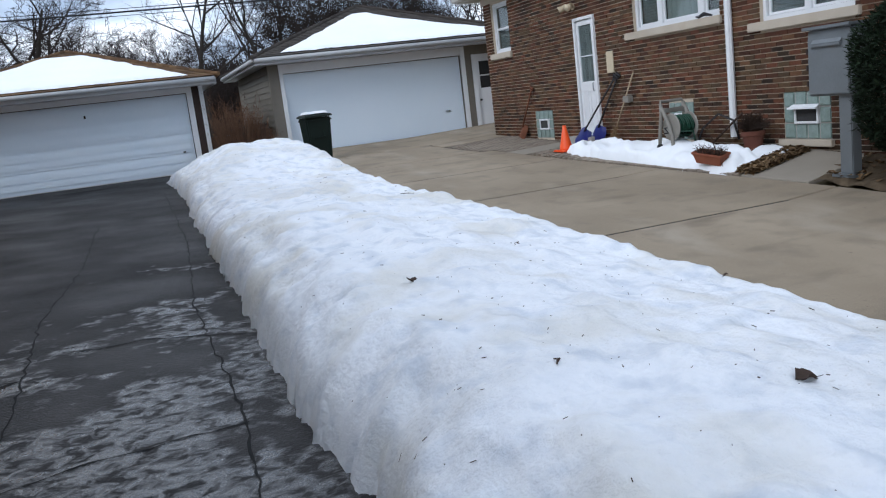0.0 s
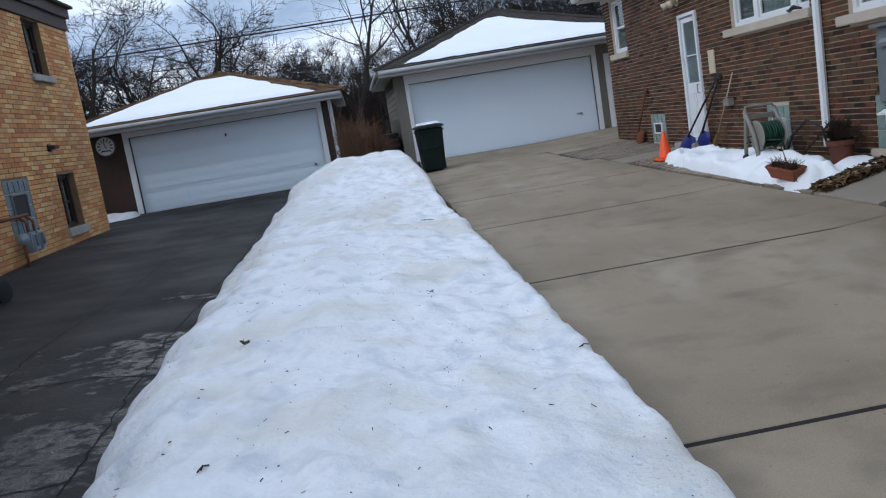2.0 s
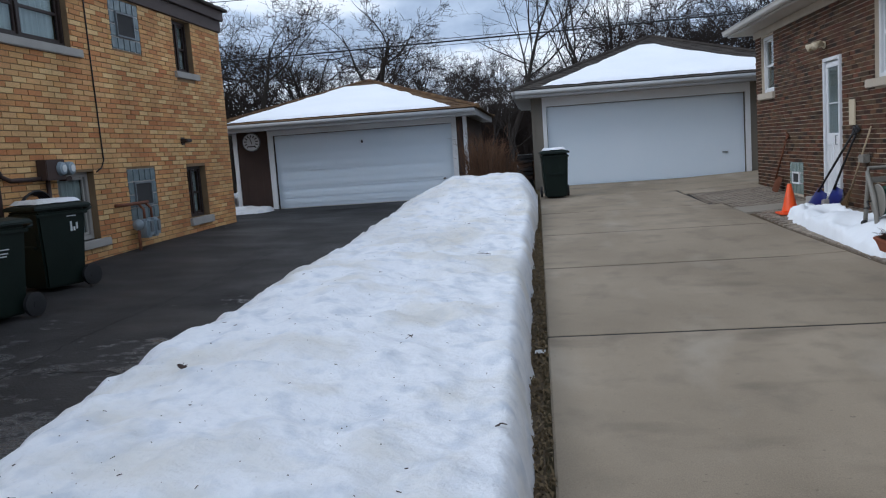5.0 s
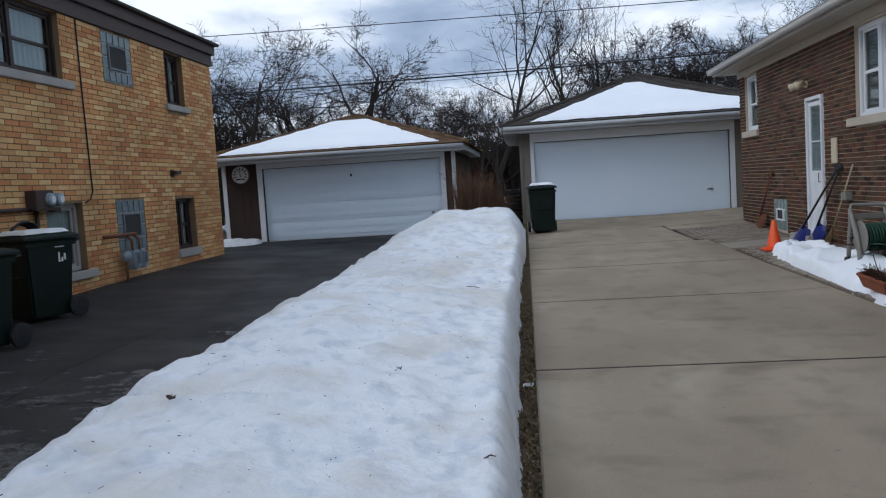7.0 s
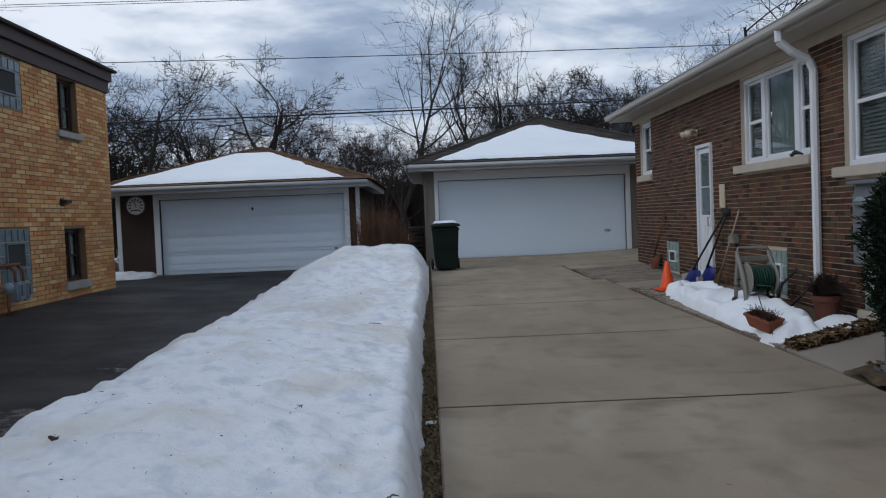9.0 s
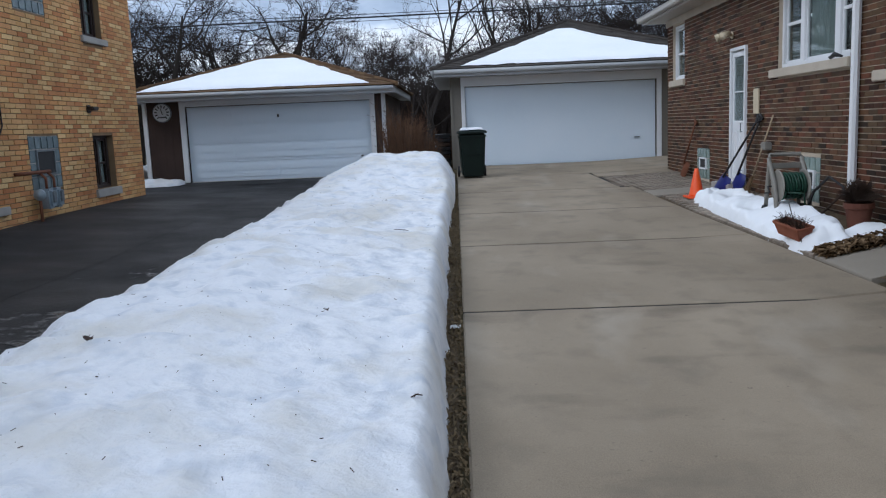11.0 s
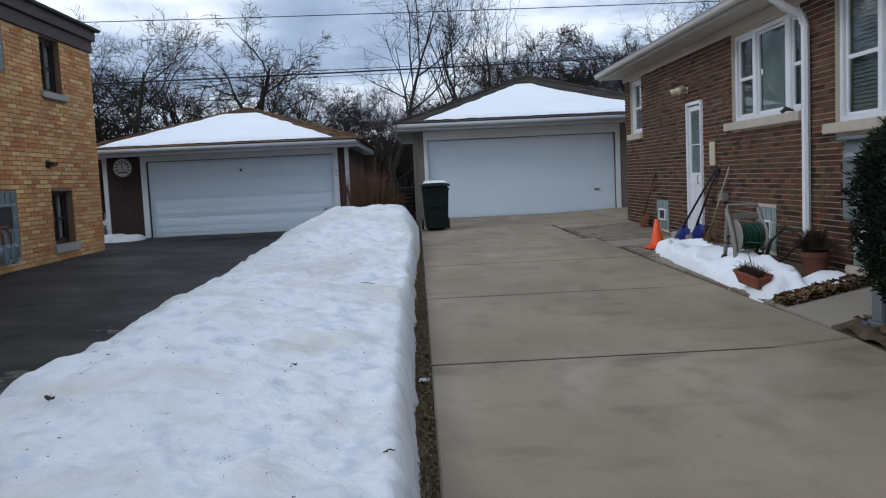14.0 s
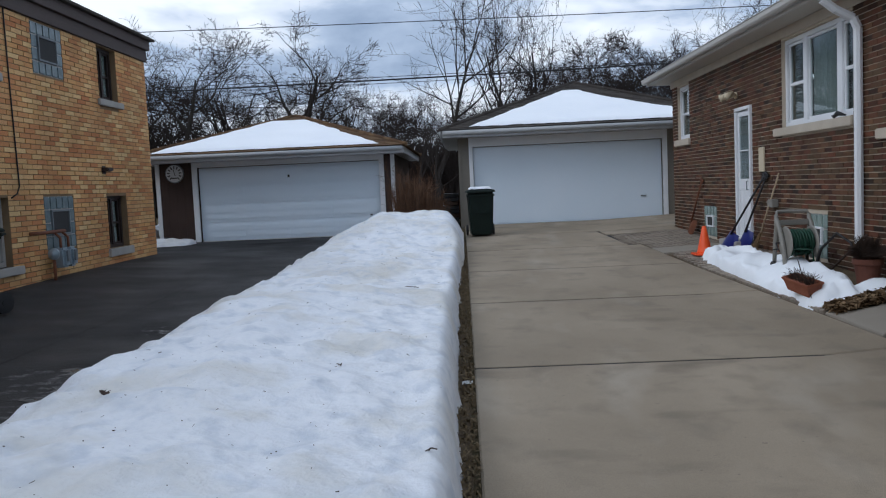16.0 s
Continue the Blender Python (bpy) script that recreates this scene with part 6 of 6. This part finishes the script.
# ---- bare trees ----
def grow_tree(name, label, height, trunk_r, seed, lean=0.0, fork=0.32, upright=0.5, spread=0.75, levels=5, limbs=(6, 4, 4, 4, 3), twig_r=0.006):
    t = thing(name, label, "tree", "bare trees")
    rnd = random.Random(seed)
    big, small = Shape(), Shape()

    def limb(p, d, length, r, lev):
        n = 5 if lev < 2 else 3
        pts, rad = [p.copy()], [r]
        q, dd = p.copy(), d.copy()
        for i in range(n):
            dd = (dd + Vector((rnd.gauss(0, 0.13), rnd.gauss(0, 0.13), rnd.gauss(0.05 * upright * 2, 0.09)))).normalized()
            q = q + dd * (length / n)
            pts.append(q.copy())
            rad.append(max(twig_r * 0.6, r * (1 - (0.82 if lev < 2 else 0.62) * (i + 1) / n)))
        (big if lev < 2 else small).tube(pts, rad, (8 if lev == 0 else 6 if lev == 1 else 4 if lev == 2 else 3), cap=False)
        if lev >= levels:
            return
        count = limbs[min(lev, len(limbs) - 1)]
        for k in range(count):
            f = (fork if lev == 0 else 0.22) + (1 - (fork if lev == 0 else 0.22)) * (k + rnd.random() * 0.8) / count
            j = min(n - 1, int(f * n))
            fr = f * n - j
            at = pts[j].lerp(pts[j + 1], min(1, fr))
            rr = rad[j] + (rad[j + 1] - rad[j]) * min(1, fr)
            a = rnd.uniform(0, math.tau)
            ax = dd.orthogonal().normalized()
            ax = Matrix.Rotation(a, 3, dd) @ ax
            nd = (dd * rnd.uniform(0.5, 0.9) * (0.6 + upright * 0.6) + ax * spread * rnd.uniform(0.6, 1.2)).normalized()
            nd.z = nd.z if nd.z > -0.1 else nd.z * 0.3
            limb(at, nd.normalized(), length * (rnd.uniform(0.42, 0.72) if lev < 2 else rnd.uniform(0.52, 0.86)) * (1.1 - 0.45 * f if lev == 0 else 1 - 0.25 * f), max(twig_r, rr * rnd.uniform(0.56, 0.78)), lev + 1)

    limb(Vector((0, 0, -0.1)), Vector((lean, 0, 1)).normalized(), height * 0.62, trunk_r, 0)
    part("trunk", big, "bark", t, smooth=True)
    ob = part("crown", small, "twig", t)
    ob["kind"] = "stuff"
    return t


def put(t, x, y, z, turn, size=1.0):
    t.matrix_world = pose(x, y, z, 0, 0, turn) @ Matrix.Scale(size, 4)
    return t


def again(t, x, y, z, turn, size):
    return copy_thing(t, pose(x, y, z, 0, 0, turn) @ Matrix.Scale(size, 4))


tall = put(grow_tree("bare_tree", "tall slender leafless tree behind the garages", 12.6, 0.135, 5, 0.0, 0.36, 0.80, 0.92, 5, (8, 5, 3, 2, 2), 0.0065), -1.2, 30, 0.4, 200, 1.14)
tall2 = put(grow_tree("bare_tree", "tall leafless tree with several rising stems", 11.4, 0.135, 12, 0.10, 0.16, 0.92, 0.80, 5, (7, 5, 3, 3, 2), 0.0065), 2.7, 31, 0.4, 0, 1.12)
wide = put(grow_tree("bare_tree", "wide gnarled leafless tree with crooked limbs", 10.4, 0.23, 23, -0.03, 0.28, 0.5, 0.95, 5, (8, 5, 4, 3, 3), 0.009), -7.4, 29, 0.4, 10)
wide2 = put(grow_tree("bare_tree", "leafless tree with low spreading limbs", 10.2, 0.22, 37, 0.05, 0.22, 0.5, 0.9, 5, (8, 5, 4, 3, 3), 0.009), -12.0, 28, 0.4, 140)
round1 = put(grow_tree("bare_tree", "dense round-crowned leafless tree", 9.6, 0.17, 44, 0.0, 0.22, 0.6, 0.8, 5, (9, 6, 4, 4, 3), 0.011), 6.2, 33, 0.4, 40)
again(round1, 8.6, 34, 0.4, 160, 1.02)
again(round1, 11.2, 36, 0.4, 290, 0.92)
again(round1, 3.8, 38, 0.4, 250, 0.85)
again(round1, 5.0, 30.5, 0.4, 100, 0.80)
again(round1, 9.8, 31.5, 0.4, 15, 0.86)
again(wide2, 7.6, 42, 0.4, 150, 1.0)
again(round1, 7.4, 37, 0.4, 330, 1.1)
again(wide2, 10.0, 39, 0.4, 210, 1.0)
again(wide, -9.9, 31, 0.4, 200, 0.95)
again(wide2, -14.2, 30, 0.4, 30, 1.02)
again(wide, -16.5, 29, 0.4, 90, 1.0)
again(wide2, -5.6, 34, 0.4, 260, 0.82)
again(tall, 12.8, 36, 0.4, 120, 0.80)
again(wide2, -3.6, 44, 0.4, 300, 0.85)
again(round1, -1.6, 48, 0.4, 70, 0.90)
again(round1, 1.6, 50, 0.4, 10, 0.85)
again(round1, -6.2, 47, 0.4, 200, 0.9)
again(wide, -11.5, 42, 0.4, 60, 0.95)
again(round1, -8.6, 36, 0.4, 35, 0.82)
again(round1, -12.8, 36, 0.4, 170, 0.86)
again(round1, -17.0, 35, 0.4, 260, 0.9)
again(round1, -4.2, 40, 0.4, 305, 0.8)
again(round1, 0.6, 43, 0.4, 145, 0.8)
again(round1, 14.5, 44, 0.4, 110, 1.0)
again(round1, -21.0, 38, 0.4, 130, 1.1)
again(wide2, 18.0, 42, 0.4, 10, 1.0)
again(tall2, -2.4, 37, 0.4, 180, 0.60)
again(tall2, 4.0, 33.5, 0.4, 120, 0.95)
put(grow_tree("bare_tree", "big old leafless tree with heavy crooked limbs behind the house", 15.5, 0.34, 61, -0.08, 0.42, 0.35, 1.15, 5, (9, 5, 4, 3, 2), 0.010), 17.0, 30.0, 0.4, 0, 1.0)
again(tall, -0.9, 22.5, 0.4, 250, 0.38)
again(tall2, -0.6, 24.0, 0.4, 20, 0.34)
again(tall, -16.0, 24.0, 0.4, 20, 0.95)

# far woods
rnd = random.Random(77)
s = Shape()
for k in range(23000):
    x, y = rnd.uniform(-48, 48), rnd.uniform(44, 62)
    h = (4.5 + 2.2 * n3(x * 0.16, 3.0) + 1.3 * n3(x * 0.6, 9.0)) * rnd.uniform(0.45, 1.08)
    z0 = rnd.uniform(0, 0.75) * h
    dx = rnd.gauss(0, 0.6)
    s.tube([(x, y, z0), (x + dx * 0.5, y, (z0 + h) / 2 + 0.2), (x + dx * 1.3, y, h + 0.4)], [0.055, 0.04, 0.016], 3, cap=False)
solid("far_woods", s, "twig", "distant band of leafless woods", "woods", kind="stuff")

# dark evergreen beyond the buff house
t = thing("spruce_tree", "tall dark spruce rising behind the buff house", "tree", at=(-12.6, 13.5, 0.4))
part("trunk", Shape().tube([(0, 0, 0), (0, 0, 4), (0, 0, 8.6)], [0.2, 0.13, 0.02], 8), "bark", t, smooth=True)
s = Shape()
rnd = random.Random(15)
for k in range(9000):
    z = rnd.uniform(1.0, 8.7)
    r = 2.3 * (1 - z / 9.0) * rnd.uniform(0.3, 1.0)
    a = rnd.uniform(0, math.tau)
    c = Vector((r * math.cos(a), r * math.sin(a), z - r * 0.25 + 0.12 * n3(a * 2, z * 2)))
    d = Vector((math.cos(a), math.sin(a), -0.35 + rnd.uniform(-0.3, 0.3)))
    e = Vector((-math.sin(a), math.cos(a), rnd.uniform(-0.2, 0.2)))
    l, w = rnd.uniform(0.15, 0.32), rnd.uniform(0.03, 0.07)
    s.quad(c, c + d * l * 0.5 + e * w, c + d * l, c + d * l * 0.5 - e * w)
part("crown", s, "yew", t)["kind"] = "stuff"


# ---- overhead lines ----
def wire(y, za, zb, sag, r, xa=-45, xb=45, label="black overhead power line"):
    t = thing("power_line", label, "cable", "overhead lines")
    n = 40
    pts = [(xa + (xb - xa) * i / n, y, za + (zb - za) * i / n - sag * 4 * (i / n) * (1 - i / n)) for i in range(n + 1)]
    part("wire", Shape().tube(pts, r, 5), "cable", t, smooth=True)


wire(24.0, 11.0, 11.1, 0.65, 0.012)
wire(24.6, 10.75, 10.95, 0.75, 0.011)
wire(23.4, 10.4, 10.4, 0.55, 0.012)
wire(24.0, 8.6, 7.9, 0.55, 0.016)
wire(24.0, 6.2, 6.6, 0.65, 0.012)
wire(24.0, 5.9, 6.6, 0.6, 0.03, label="thick black overhead cable")
wire(24.3, 6.0, 6.3, 0.6, 0.010)

# ---- debris on the snow ----
rnd = random.Random(91)
s = Shape()
for k in range(420):
    x, y = rnd.uniform(-2.75, -0.2), rnd.uniform(-8, 9) if k % 3 else rnd.uniform(-6.5, -1)
    z = snow_top(x, y)
    if z is None:
        continue
    a, l, w = rnd.uniform(0, math.tau), rnd.choice((0.004, 0.006, 0.008, 0.020)) * rnd.uniform(0.6, 1.4), rnd.uniform(0.0012, 0.003)
    s.tube([(x, y, z + 0.003), (x + l * math.cos(a), y + l * math.sin(a), (snow_top(x + l * math.cos(a), y + l * math.sin(a)) or z) + 0.004)], w, 3)
solid("snow_debris", s, "stem", "tiny bits of bark and twig scattered on the snow", "debris", kind="stuff")


def dead_leaf(x, y, size, seed):
    rnd = random.Random(seed)
    z = snow_top(x, y)
    t = thing("dead_leaf", "curled dry brown leaf lying on the snow", "leaf", "dead leaves on the snow", at=(x, y, z + 0.004))
    s = Shape()
    n, m = 6, 8
    for j in range(m + 1):
        v = j / m * 2 - 1
        w = size * 0.5 * (1 - v * v) ** 0.6 * (1 + 0.25 * math.sin(9 * v))
        for i in range(n + 1):
            u = i / n * 2 - 1
            s.v.append((w * u, size * 0.6 * v, 0.35 * size * u * u * (1 - v * v) + 0.08 * size * math.sin(4 * v + 2 * u) + 0.1 * size))
    s.f = [(j * (n + 1) + i, j * (n + 1) + i + 1, (j + 1) * (n + 1) + i + 1, (j + 1) * (n + 1) + i) for j in range(m) for i in range(n)]
    part("blade", s, "stem", t, smooth=True)
    part("stalk", Shape().tube([(0, size * 0.55, 0.1 * size), (0.1 * size, size * 0.9, 0.25 * size)], 0.0015, 4), "stem", t)
    t.rotation_euler = (rnd.uniform(-0.2, 0.2), rnd.uniform(-0.2, 0.2), rnd.uniform(0, 6))


dead_leaf(-1.26, -4.72, 0.075, 1)
dead_leaf(-2.06, -2.53, 0.055, 2)
for x, y, l, a in ((-0.23, -3.0, 0.05, 0.4), (-0.63, 2.04, 0.16, 2.6), (-2.0, -4.2, 0.05, 1.0), (-0.9, -1.5, 0.04, 2.0), (-1.5, 0.6, 0.05, 0.2), (-1.0, 4.6, 0.07, 1.2)):
    z = snow_top(x, y)
    t = thing("twig", "short dark twig lying on the snow", "twig", "twigs on the snow", at=(x, y, z + 0.004))
    l *= 0.62
    d = Vector((math.cos(a), math.sin(a), 0))
    e = Vector((-d.y, d.x, 0.3))
    part("stick", Shape().tube([-d * l, Vector((0, 0, 0.01)), d * l], 0.0035, 5).tube([(0, 0, 0.01), d * l * 0.5 + e * l * 0.5], 0.003, 4).tube([-d * l * 0.4, -d * l * 0.3 - e * l * 0.4 + Vector((0, 0, 0.02))], 0.004, 4), "stem", t)

t = thing("paper_scrap", "small crumpled scrap of white paper on the verge", "litter", at=(-0.045, -0.52, conc_z(0, -0.52) + 0.012))
s = Shape()
for j in range(5):
    for i in range(7):
        u, v = i / 6 - 0.5, j / 4 - 0.5
        s.v.append((0.085 * u, 0.05 * v + 0.035 * u, 0.012 + 0.04 * n3(u * 5, v * 5, 2.2)))
s.f = [(j * 7 + i, j * 7 + i + 1, j * 7 + i + 8, j * 7 + i + 7) for j in range(4) for i in range(6)]
part("paper", s, "print_white", t)
